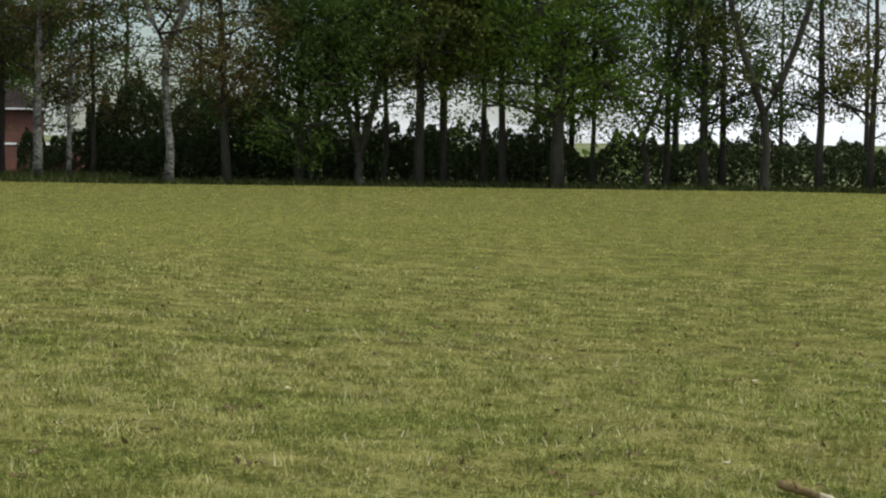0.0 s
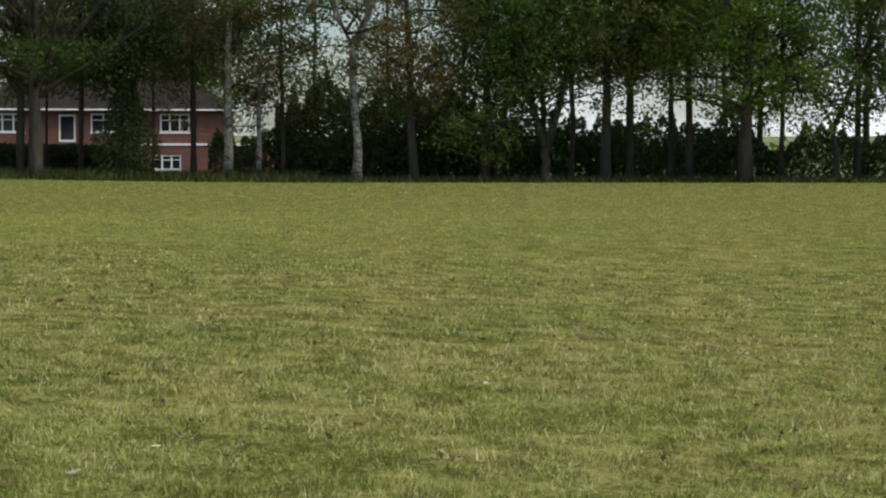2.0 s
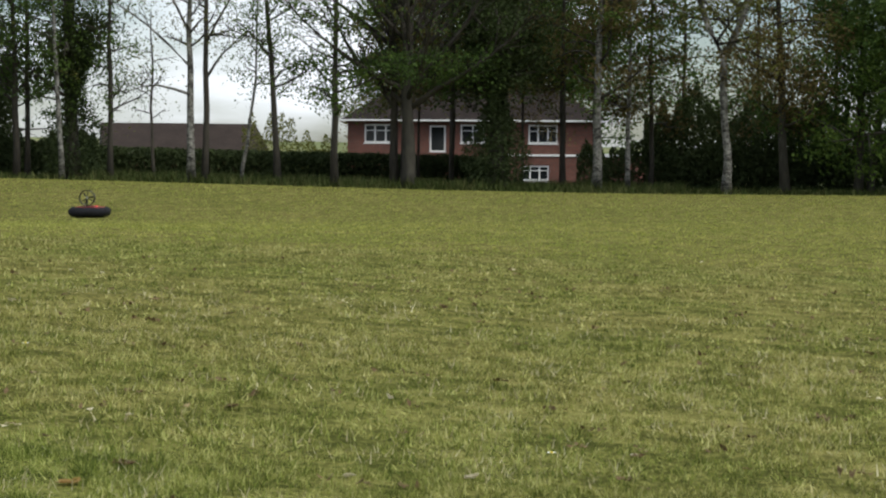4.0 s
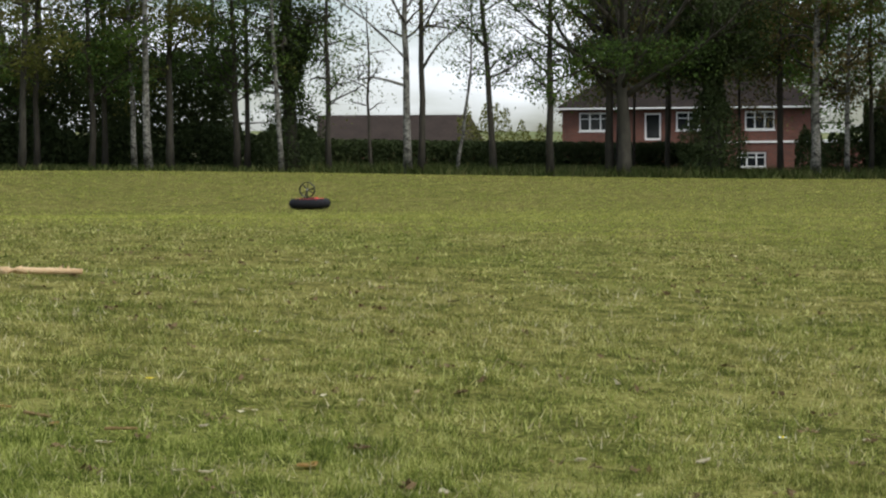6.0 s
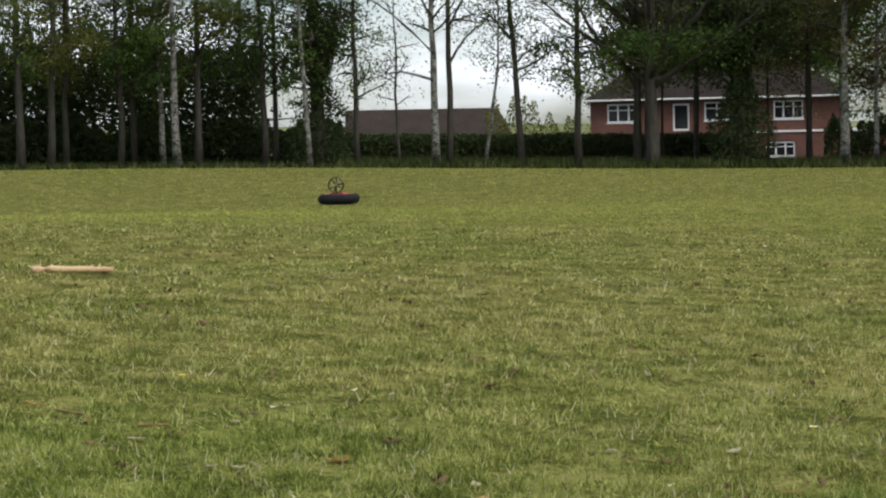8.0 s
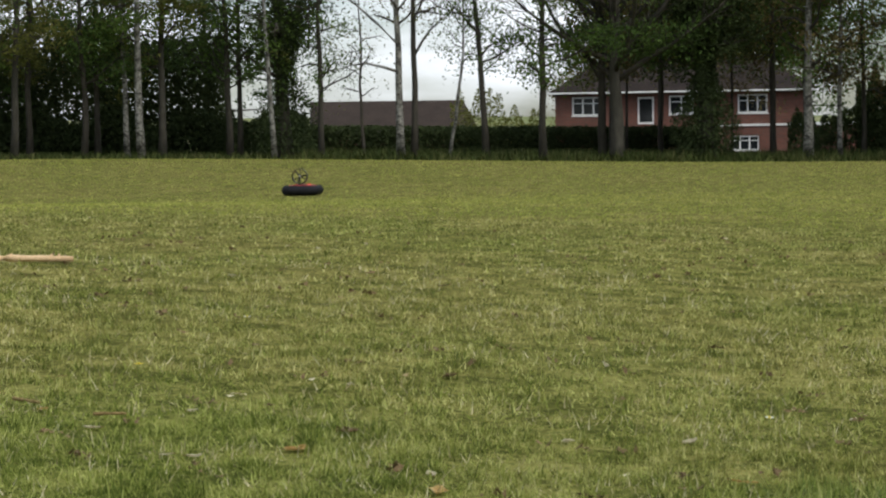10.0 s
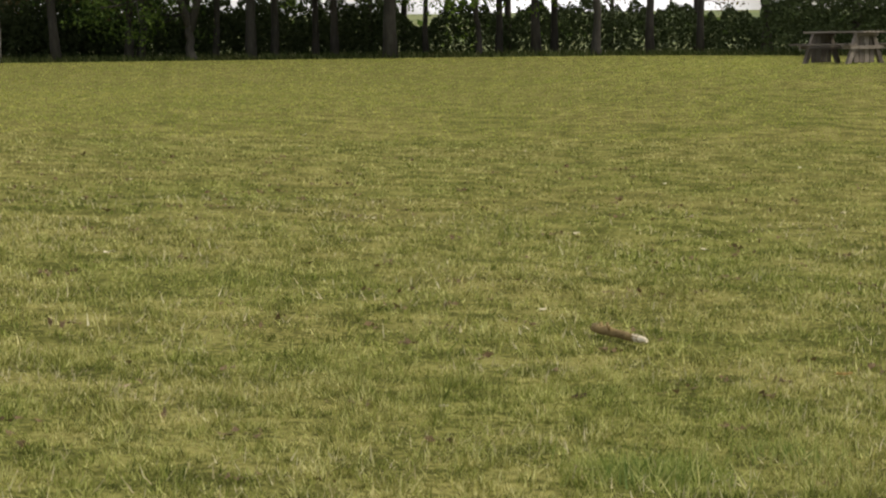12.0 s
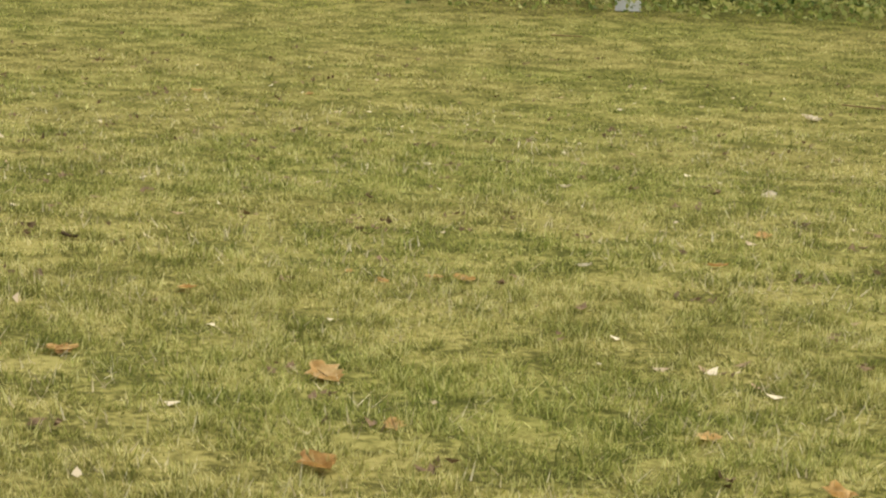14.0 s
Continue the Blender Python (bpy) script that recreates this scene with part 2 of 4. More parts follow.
M_WOOD = mat("weathered_wood", [(0.3, (0.09, 0.075, 0.06)), (0.55, (0.17, 0.145, 0.115)), (0.8, (0.27, 0.24, 0.2))], 2.5, 22, 0.9, bump=0.5, obj_rand=0.3, stretch=(0.4, 1, 1))
M_BARE = mat("peeled_wood", [(0.3, (0.38, 0.24, 0.12)), (0.55, (0.6, 0.42, 0.24)), (0.8, (0.75, 0.6, 0.4))], 5, 30, 0.7, bump=0.5, bump_scale=50, stretch=(0.3, 1, 1))
M_TWIG = mat("twig_bark", [(0.3, (0.1, 0.062, 0.02)), (0.7, (0.32, 0.23, 0.095))], 8, 50, 0.9, bump=0.6)
M_SPLIT = mat("split_wood", [(0.3, (0.5, 0.42, 0.28)), (0.7, (0.75, 0.68, 0.5))], 20, 60, 0.8, bump=0.3)
M_DRYLEAF = mat("dry_leaf", [(0.2, (0.3, 0.15, 0.045)), (0.5, (0.62, 0.42, 0.16)), (0.8, (0.88, 0.74, 0.42))], 9, 60, 0.75, bump=0.4, bump_scale=90, obj_rand=0.3, translucent=0.4)
# rotten leaves, and the flecks that put gap shade into the turf
M_ROTTEN_AND_GAP = mat("rotten_leaf_and_turf_gap", [(0.25, (0.05, 0.034, 0.017)), (0.5, (0.12, 0.08, 0.038)), (0.8, (0.22, 0.15, 0.075))], 9, 60, 0.9, bump=0.4, bump_scale=90, obj_rand=0.5, translucent=0.1)
M_STRAW = mat("dead_straw", [(0.3, (0.36, 0.31, 0.16)), (0.55, (0.55, 0.49, 0.29)), (0.8, (0.74, 0.69, 0.47))], 2, 12, 0.8, bump=0, island=0.4, translucent=0.3, spec=0.15)
M_LITTER = mat("leaf_litter", [(0.15, (0.12, 0.08, 0.04)), (0.4, (0.38, 0.28, 0.15)), (0.75, (0.75, 0.68, 0.48))], 3, 20, 0.8, bump=0, island=0.9, translucent=0.35)
M_PALE = mat("bleached_leaf", [(0.3, (0.55, 0.48, 0.32)), (0.7, (0.82, 0.78, 0.62))], 9, 60, 0.7, bump=0.2, translucent=0.3)
M_PETAL = mat("white_petals", [(0.3, (0.7, 0.7, 0.62)), (0.7, (0.85, 0.85, 0.8))], 9, 60, 0.7, bump=0)
M_YELLOW = mat("yellow_petals", [(0.3, (0.7, 0.52, 0.03)), (0.7, (0.85, 0.7, 0.06))], 30, 90, 0.6, bump=0)
M_FABRIC = mat("black_skirt_fabric", [(0.3, (0.008, 0.008, 0.010)), (0.7, (0.024, 0.024, 0.028))], 4, 30, 0.75, bump=0.25, bump_scale=25, spec=0.12)
M_RED = mat("red_deck_paint", [(0.3, (0.62, 0.035, 0.03)), (0.7, (0.78, 0.06, 0.045))], 3, 25, 0.35, bump=0.04, spec=0.5)
M_PLASTIC = mat("black_plastic", [(0.3, (0.01, 0.01, 0.011)), (0.7, (0.022, 0.022, 0.024))], 8, 50, 0.4, bump=0.05)
M_STEEL = mat("bright_metal", [(0.3, (0.45, 0.45, 0.45)), (0.7, (0.65, 0.65, 0.65))], 10, 50, 0.35, metal=1.0, bump=0.03)
M_GREY = mat("galvanised_grey", [(0.3, (0.33, 0.34, 0.35)), (0.7, (0.48, 0.49, 0.5))], 3, 20, 0.5, metal=0.3, bump=0.05)
M_DKGREEN = mat("dark_green_plastic", [(0.3, (0.008, 0.03, 0.02)), (0.7, (0.018, 0.055, 0.035))], 3, 20, 0.45, bump=0.05)
M_GREEN = mat("bright_green_plastic", [(0.3, (0.0, 0.26, 0.13)), (0.7, (0.01, 0.36, 0.19))], 3, 20, 0.45, bump=0.05)
M_GLASS = bpy.data.materials.new("window_glass")
M_GLASS.use_nodes = True
gb = M_GLASS.node_tree.nodes["Principled BSDF"]
gb.inputs["Base Color"].default_value, gb.inputs["Roughness"].default_value = (0.012, 0.014, 0.016, 1), 0.08
M_GLASS.diffuse_color = (0.1, 0.1, 0.1, 1)


# ---- mesh helpers ----
def smooth01(a, b, v):
    s = min(1.0, max(0.0, (v - a) / (b - a)))
    return s * s * (3 - 2 * s)


def ground_z(x, y):
    """Height of the field: a cross slope near the camera, level further off, far hills beyond."""
    r = math.hypot(x, y)
    side = math.degrees(math.atan2(-x, y))
    w = 1 - smooth01(12, 46, r)
    mid = 0.33 + 0.33 * smooth01(4, 13, -side)
    edge = 0.68 + 0.55 * smooth01(8, 34, side) - 0.14 * smooth01(8, 20, -side)
    z = w * (-0.058 * x + 0.0042 * y) + (1 - w) * (mid + (edge - mid) * smooth01(46, 78, r))
    z += 0.008 * noise.noise((x * 0.3, y * 0.3, 0)) * w
    z -= 0.9 * smooth01(92, 112, r) * (1 if y > 0 else 0)
    z += 15 * smooth01(220, 900, r) * (0.75 + 0.5 * noise.noise((x * 0.0022, y * 0.0022, 5)))
    return z


def spot(az, dist, dz=0.0):
    x, y = -math.sin(radians(az)) * dist, math.cos(radians(az)) * dist
    return Vector((x, y, ground_z(x, y) + dz))


def mesh_from(name, verts, faces, material, flat=True):
    me = bpy.data.meshes.new(name)
    me.from_pydata([tuple(v) for v in verts], [], faces)
    me.materials.append(material)
    if not flat:
        me.polygons.foreach_set("use_smooth", [True] * len(me.polygons))
    me.update()
    return me


def part(name, bm, material, parent, label=""):
    me = bpy.data.meshes.new(name)
    bm.to_mesh(me)
    bm.free()
    me.materials.append(material)
    ob = new(name, me)
    ob.parent = parent
    if label:
        tagged(ob, label)
    return ob


def part_mesh(name, me, parent, label=""):
    ob = new(name, me)
    ob.parent = parent
    if label:
        tagged(ob, label)
    return ob


def thing(name, m, label, category, group="", kind=""):
    ob = new(name)
    ob.empty_display_size = 0.1
    ob.matrix_world = m
    return tagged(ob, label, category, group, kind)


def box(x0, x1, y0, y1, z0, z1, bevel=0.0, bm=None):
    bm = bm or bmesh.new()
    r = bmesh.ops.create_cube(bm, size=1.0, matrix=Matrix.Translation(((x0 + x1) / 2, (y0 + y1) / 2, (z0 + z1) / 2)) @ Matrix.Diagonal((x1 - x0, y1 - y0, z1 - z0, 1)))
    if bevel:
        edges = list({e for v in r["verts"] for e in v.link_edges})
        bmesh.ops.bevel(bm, geom=edges, offset=bevel, segments=2, affect='EDGES', profile=0.5)
    return bm


def cyl(r0, r1, z0, z1, sides=24, bevel=0.0):
    bm = bmesh.new()
    bmesh.ops.create_cone(bm, cap_ends=True, segments=sides, radius1=r0, radius2=r1, depth=z1 - z0, matrix=Matrix.Translation((0, 0, (z0 + z1) / 2)))
    if bevel:
        bmesh.ops.bevel(bm, geom=[e for e in bm.edges if abs(e.verts[0].co.z - e.verts[1].co.z) < 1e-5], offset=bevel, segments=2, affect='EDGES', profile=0.5)
    return bm


def lathe(profile, sides=32, closed=False):
    """Spin (radius, z) pairs round z."""
    bm = bmesh.new()
    rings = [[bm.verts.new((r * math.cos(2 * math.pi * k / sides), r * math.sin(2 * math.pi * k / sides), z)) for k in range(sides)] for r, z in profile]
    pairs = list(zip(rings, rings[1:])) + ([(rings[-1], rings[0])] if closed else [])
    for a, b in pairs:
        for k in range(sides):
            bm.faces.new((a[k], a[(k + 1) % sides], b[(k + 1) % sides], b[k])).smooth = True
    if not closed:
        for ring, flip in ((rings[0], True), (rings[-1], False)):
            bm.faces.new(ring[::-1] if flip else ring)
    return bm


def tube(verts, faces, pts, radii, sides=6):
    """Append a tapered tube along pts."""
    base = len(verts)
    pts = [Vector(p) for p in pts]
    for k, (p, r) in enumerate(zip(pts, radii)):
        d = (pts[min(k + 1, len(pts) - 1)] - pts[max(k - 1, 0)]).normalized()
        u = d.orthogonal().normalized() if abs(d.z) < 0.9 else Vector((1, 0, 0)).cross(d).normalized()
        v = d.cross(u)
        for s in range(sides):
            a = 2 * math.pi * s / sides
            verts.append(p + (u * math.cos(a) + v * math.sin(a)) * r)
    for k in range(len(pts) - 1):
        for s in range(sides):
            a, b = base + k * sides + s, base + k * sides + (s + 1) % sides
            faces.append((a, b, b + sides, a + sides))
    faces.append(tuple(base + (len(pts) - 1) * sides + s for s in range(sides)))
    faces.append(tuple(base + s for s in reversed(range(sides))))


def leaf_mesh(name, centres, size, material, rng, flatness=0.0):
    """Leaf clumps: a bent, pointed quad at each centre, turned at random."""
    n = len(centres)
    c = np.asarray(centres, float)
    u = rng.normal(size=(n, 3))
    u /= np.linalg.norm(u, axis=1, keepdims=True)
    w = rng.normal(size=(n, 3))
    if flatness:
        u[:, 2] *= 1 - flatness
        u /= np.linalg.norm(u, axis=1, keepdims=True)
        w = w * (1 - flatness) + np.array([0, 0, 1.0])
    v = np.cross(u, w)
    v /= np.linalg.norm(v, axis=1, keepdims=True)
    s = size * rng.uniform(0.5, 1.35, (n, 1))
    t = np.cross(u, v) * s * 0.18
    verts = np.stack([c - u * s * 0.55, c + v * s * 0.36 + t, c + u * s * 0.6, c - v * s * rng.uniform(0.2, 0.4, (n, 1)) + t], 1).reshape(-1, 3)
    me = bpy.data.meshes.new(name)
    me.vertices.add(4 * n)
    me.vertices.foreach_set("co", verts.ravel())
    me.loops.add(4 * n)
    me.loops.foreach_set("vertex_index", np.arange(4 * n))
    me.polygons.add(n)
    me.polygons.foreach_set("loop_start", np.arange(n) * 4)
    me.polygons.foreach_set("loop_total", np.full(n, 4))
    me.materials.append(material)
    me.update(calc_edges=True)
    return me


def blade_mesh(name, xy, height, width, material, rng, lean=0.6):
    """One bent triangle per grass blade, standing on the field."""
    n = len(xy)
    z = np.array([ground_z(a, b) for a, b in xy]) - 0.004
    base = np.column_stack([xy, z])
    a = rng.uniform(0, 2 * np.pi, n)
    side = np.column_stack([np.cos(a), np.sin(a), np.zeros(n)]) * (width * rng.uniform(0.6, 1.4, n))[:, None] * 0.5
    h = np.maximum(0.006, height) * rng.uniform(0.45, 1.3, n)
    b = rng.uniform(0, 2 * np.pi, n)
    k = rng.uniform(0.1, 1.0, n) * lean
    tip = base + np.column_stack([np.cos(b) * k * h, np.sin(b) * k * h, h * np.sqrt(np.clip(1 - 0.55 * k * k, 0.12, 1))])
    verts = np.stack([base - side, base + side, tip], 1).reshape(-1, 3)
    me = bpy.data.meshes.new(name)
    me.vertices.add(3 * n)
    me.vertices.foreach_set("co", verts.ravel())
    me.loops.add(3 * n)
    me.loops.foreach_set("vertex_index", np.arange(3 * n))
    me.polygons.add(n)
    me.polygons.foreach_set("loop_start", np.arange(n) * 3)
    me.polygons.foreach_set("loop_total", np.full(n, 3))
    me.materials.append(material)
    me.update(calc_edges=True)
    return me


# ---- the field ----
def build_ground():
    radii = [0, 1.5, 3] + [4 + 0.8 * k for k in range(20)] + [20 + 2 * k for k in range(40)] + [100, 106, 112, 120, 135, 155, 180, 220, 280, 360, 460, 600, 750, 900, 1200, 1800, 2600]
    sides = 240
    verts, faces = [(0, 0, ground_z(0, 0))], []
    for r in radii[1:]:
        for k in range(sides):
            a = 2 * math.pi * k / sides
            x, y = r * math.cos(a), r * math.sin(a)
            verts.append((x, y, ground_z(x, y)))
    for k in range(sides):
        faces.append((0, 1 + k, 1 + (k + 1) % sides))
    for i in range(len(radii) - 2):
        for k in range(sides):
            a, b = 1 + i * sides + k, 1 + i * sides + (k + 1) % sides
            faces.append((a, a + sides, b + sides, b))
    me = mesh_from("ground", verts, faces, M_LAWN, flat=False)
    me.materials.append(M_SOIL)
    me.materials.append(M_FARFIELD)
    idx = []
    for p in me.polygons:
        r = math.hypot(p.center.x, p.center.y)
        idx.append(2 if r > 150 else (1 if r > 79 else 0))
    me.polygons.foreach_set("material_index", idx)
    tagged(new("ground", me), "mown olive-green playing field sloping gently, dark woodland floor beyond", "ground", kind="structure")


build_ground()


def sector(rng, n, a0, a1, r0, r1):
    a = np.radians(rng.uniform(a0, a1, n))
    r = np.sqrt(rng.uniform(r0 * r0, r1 * r1, n))
    return np.column_stack([-np.sin(a) * r, np.cos(a) * r])


def build_lawn():
    rng = np.random.default_rng(11)
    # clumps, blades in each, azimuths, distances, clump radius, blade height and width
    for n, per, a0, a1, r0, r1, cr, h, w in ((2600, 56, -76, -2, 3.4, 5.4, 0.036, 0.04, 0.005), (9500, 34, -76, 37, 5.4, 8.6, 0.04, 0.04, 0.0064), (20000, 16, -76, 37, 8.6, 14.5, 0.05, 0.04, 0.0095), (24000, 9, -76, 37, 14.5, 25.0, 0.08, 0.037, 0.018), (170000, 1, -70, 37, 25.0, 46.0, 0.0, 0.03, 0.03), (120000, 1, -42, 37, 46.0, 77.0, 0.0, 0.03, 0.06)):
        c = sector(rng, n, a0, a1, r0, r1)
        v = np.array([noise.noise((p[0] * 1.4, p[1] * 1.4, 3)) for p in c])
        v2 = np.array([noise.noise((p[0] * 5.5, p[1] * 5.5, 8)) for p in c]) if r0 < 14 else 0.0
        tall = np.clip(1 + 0.45 * v + 0.75 * v2 + rng.normal(size=n) * 0.36, 0.25, 2.2)
        off = rng.normal(size=(n, per, 2)) * cr * rng.uniform(0.6, 1.5, (n, 1, 1))
        xy = (c[:, None, :] + off).reshape(-1, 2)
        fall = np.exp(-0.22 * (off ** 2).sum(-1) / max(cr, 1e-6) ** 2) if cr else np.ones((n, per))
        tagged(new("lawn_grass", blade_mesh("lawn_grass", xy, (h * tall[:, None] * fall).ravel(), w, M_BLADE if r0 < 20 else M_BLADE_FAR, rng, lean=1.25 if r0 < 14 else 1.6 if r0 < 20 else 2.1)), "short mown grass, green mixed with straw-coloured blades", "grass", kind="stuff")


build_lawn()


def build_thatch():
    """Dead straw lying through the turf, and dark flecks for the shade between tussocks."""
    rng = np.random.default_rng(12)
    for n, r0, r1, h, w in ((9000, 4.0, 9.0, 0.055, 0.005), (9000, 9.0, 17.0, 0.06, 0.008)):
        c = sector(rng, n * 2, -76, 37, r0, r1)
        keep = np.array([noise.noise((p[0] * 1.1, p[1] * 1.1, 21)) + 0.4 * noise.noise((p[0] * 4, p[1] * 4, 2)) for p in c]) > 0.0
        tagged(new("straw", blade_mesh("straw", c[keep], h, w, M_STRAW, rng, lean=1.3)), "pale dead straw lying through the short turf", "straw", kind="stuff")
    c = []
    for x, y in sector(rng, 900, -76, 37, 4.5, 22.0):
        k = int(rng.integers(2, 7))
        for j in range(k):
            a, b = x + rng.normal() * 0.035, y + rng.normal() * 0.02
            c.append((a, b, ground_z(a, b) + rng.uniform(0.012, 0.03)))
    tagged(new("turf_debris", leaf_mesh("turf_debris", c, 0.035, M_ROTTEN_AND_GAP, rng, 0.5)), "small dark flecks for the shaded gaps in the turf", "leaf litter", kind="stuff")


build_thatch()


# ---- trees ----
def build_tree(az, dist, height, trunk_r, bark, leaf, leaves, leaf_size, seed, first=0.25, reach=2.6, up=0.55, lean=0.0, fork=0.0, branches=14, label="", ivy=0.0, spread=0.5, dense=0.0, boughs=()):
    leaves = int(leaves * (2.1 + 3.3 * dense))
    first = first * (1 - 0.3 * dense)
    up = up * (1 - 0.75 * dense)
    branches = int(branches * (1.2 + 0.8 * dense))
    reach = reach * (1 + 0.12 * dense)
    rng = np.random.default_rng(seed)
    verts, faces, tips = [], [], []
    limb_v, limb_f = [], []

    def trunk(x0, r0, h, ln):
        pts, rad = [], []
        wx, wy = 0.0, 0.0
        for k in range(10):
            s = k / 9
            wx += rng.normal() * 0.035
            wy += rng.normal() * 0.035
            pts.append(Vector((x0 + ln * s * h + wx, wy, s * h)))
            rad.append(r0 * (1.25 if k == 0 else 1.0) * (1 - 0.85 * s) + 0.012)
        tube(verts, faces, pts, rad, 8)
        return pts, rad

    stems = []
    if fork:
        stem, rad = trunk(0, trunk_r, fork, lean)
        rad = [max(r, trunk_r * 0.75) for r in rad]
        verts.clear(), faces.clear()
        tube(verts, faces, stem, rad, 8)
        for sgn in (-1, 1):
            pts, rr, p = [], [], stem[-1] - Vector((0, 0, 0.15))
            out = (0.26 if fork < 2 else 0.42) * sgn + rng.normal() * 0.06
            for k in range(9):
                pts.append(p.copy())
                rr.append(trunk_r * 0.72 * (1 - 0.85 * k / 8) + 0.012)
                step = (height - fork) / 8
                p = p + Vector((out * step * (1 - k / 10) + rng.normal() * 0.06, rng.normal() * 0.08, step))
            tube(verts, faces, pts, rr, 7)
            stems.append((pts, rr))
    else:
        stems.append(trunk(0, trunk_r, height, lean))
    for b in range(branches):
        pts0, rr = stems[b % len(stems)]
        s = first + (1 - first) * ((b + rng.uniform(0, 1)) / branches) ** 1.25 if not fork else rng.uniform(0.05, 0.97)
        k = min(int(s * (len(pts0) - 1)), len(pts0) - 2)
        f = s * (len(pts0) - 1) - k
        p = pts0[k].lerp(pts0[k + 1], min(1, f))
        a = rng.uniform(0, 2 * math.pi)
        length = reach * rng.uniform(0.55, 1.15) * (1.15 - 0.75 * s)
        d = Vector((math.cos(a), math.sin(a), up * rng.uniform(0.3, 1.6)))
        d.normalize()
        r0 = max(0.014, rr[k] * 0.42)
        line, rads = [p], [r0]
        q = p.copy()
        for i in range(4):
            d = (d + Vector((rng.normal(), rng.normal(), rng.normal() + 0.25)) * 0.2).normalized()
            q = q + d * length / 4
            line.append(q.copy())
            rads.append(r0 * (1 - 0.2 * (i + 1)) + 0.006)
        tube(limb_v, limb_f, line, rads, 5)
        tips += line[2:]
        for j in range(3):
            st = line[1 + j % 3]
            dd = (d + Vector((rng.normal(), rng.normal(), rng.normal() * 0.6)) * 0.8).normalized()
            e1 = st + dd * length * 0.22
            e2 = e1 + (dd + Vector((rng.normal(), rng.normal(), rng.normal())) * 0.3).normalized() * length * 0.25
            tube(limb_v, limb_f, [st, e1, e2], [r0 * 0.45 + 0.004, r0 * 0.3 + 0.004, 0.005], 4)
            tips += [e1, e2, e2]
    bough_meshes = []
    for z, dx, dz in boughs:
        bv, bf = [], []
        s = z / height * (len(stems[0][0]) - 1)
        p = stems[0][0][int(s)].lerp(stems[0][0][int(s) + 1], s - int(s))
        line = [p + Vector((dx * u, rng.normal() * 0.12 * u, dz * u + 0.25 * math.sin(math.pi * u) + rng.normal() * 0.05 * u)) for u in (0, 0.25, 0.5, 0.75, 1.0)]
        tube(bv, bf, line, [0.06, 0.05, 0.038, 0.026, 0.012], 6)
        for q in line[2:]:
            for j in range(3):
                e = q + Vector((rng.normal() * 0.5 + math.copysign(0.3, dx), rng.normal() * 0.4, rng.uniform(0.1, 0.9)))
                tube(limb_v, limb_f, [q, q.lerp(e, 0.5) + Vector((0, 0, 0.08)), e], [0.018, 0.012, 0.005], 4)
                tips.append(e)
        bough_meshes.append(mesh_from("bough", bv, bf, bark, flat=False))
    root = thing("tree", pose(*spot(az, dist, -0.05), 0, 0, rng.uniform(-25, 25) if not (fork or lean or boughs) else az), label, "tree", "trees along the field edge")
    part_mesh("trunk", mesh_from("trunk", verts, faces, bark, flat=False), root)
    for me in bough_meshes:
        part_mesh("bough", me, root)
    tagged(part_mesh("branchwork", mesh_from("branchwork", limb_v, limb_f, M_BARK, flat=False), root), kind="stuff")
    if leaves:
        tp = np.array([tuple(t) for t in tips])
        knots = tp[rng.integers(0, len(tp), max(60, leaves // 40))] + rng.normal(size=(max(60, leaves // 40), 3)) * spread * np.array([1, 1, 0.75]) * (0.6 + dense)
        c = knots[rng.integers(0, len(knots), leaves)] + rng.normal(size=(leaves, 3)) * (0.27 + 0.1 * dense) * np.array([1, 1, 0.6])
        if ivy:
            m = int(leaves * 0.6)
            hh = rng.uniform(0.3, height * ivy, m)
            aa = rng.uniform(0, 2 * np.pi, m)
            rr2 = rng.uniform(0.25, 1.0, m) * (0.9 + 0.5 * np.sin(hh * 1.3))
            c = np.vstack([c, np.column_stack([np.cos(aa) * rr2, np.sin(aa) * rr2, hh])])
        c = c[c[:, 2] > 0.25]
        part_mesh("crown", leaf_mesh("crown", c, leaf_size * 0.87, leaf, rng), root)
    return root


BIRCH_L = "slender white-barked birch with thin spring leaves at the field edge"
DARK_L = "dark leafy tree with shaded trunk at the field edge"
THIN_L = "thin dark-stemmed tree with sparse leaves at the field edge"
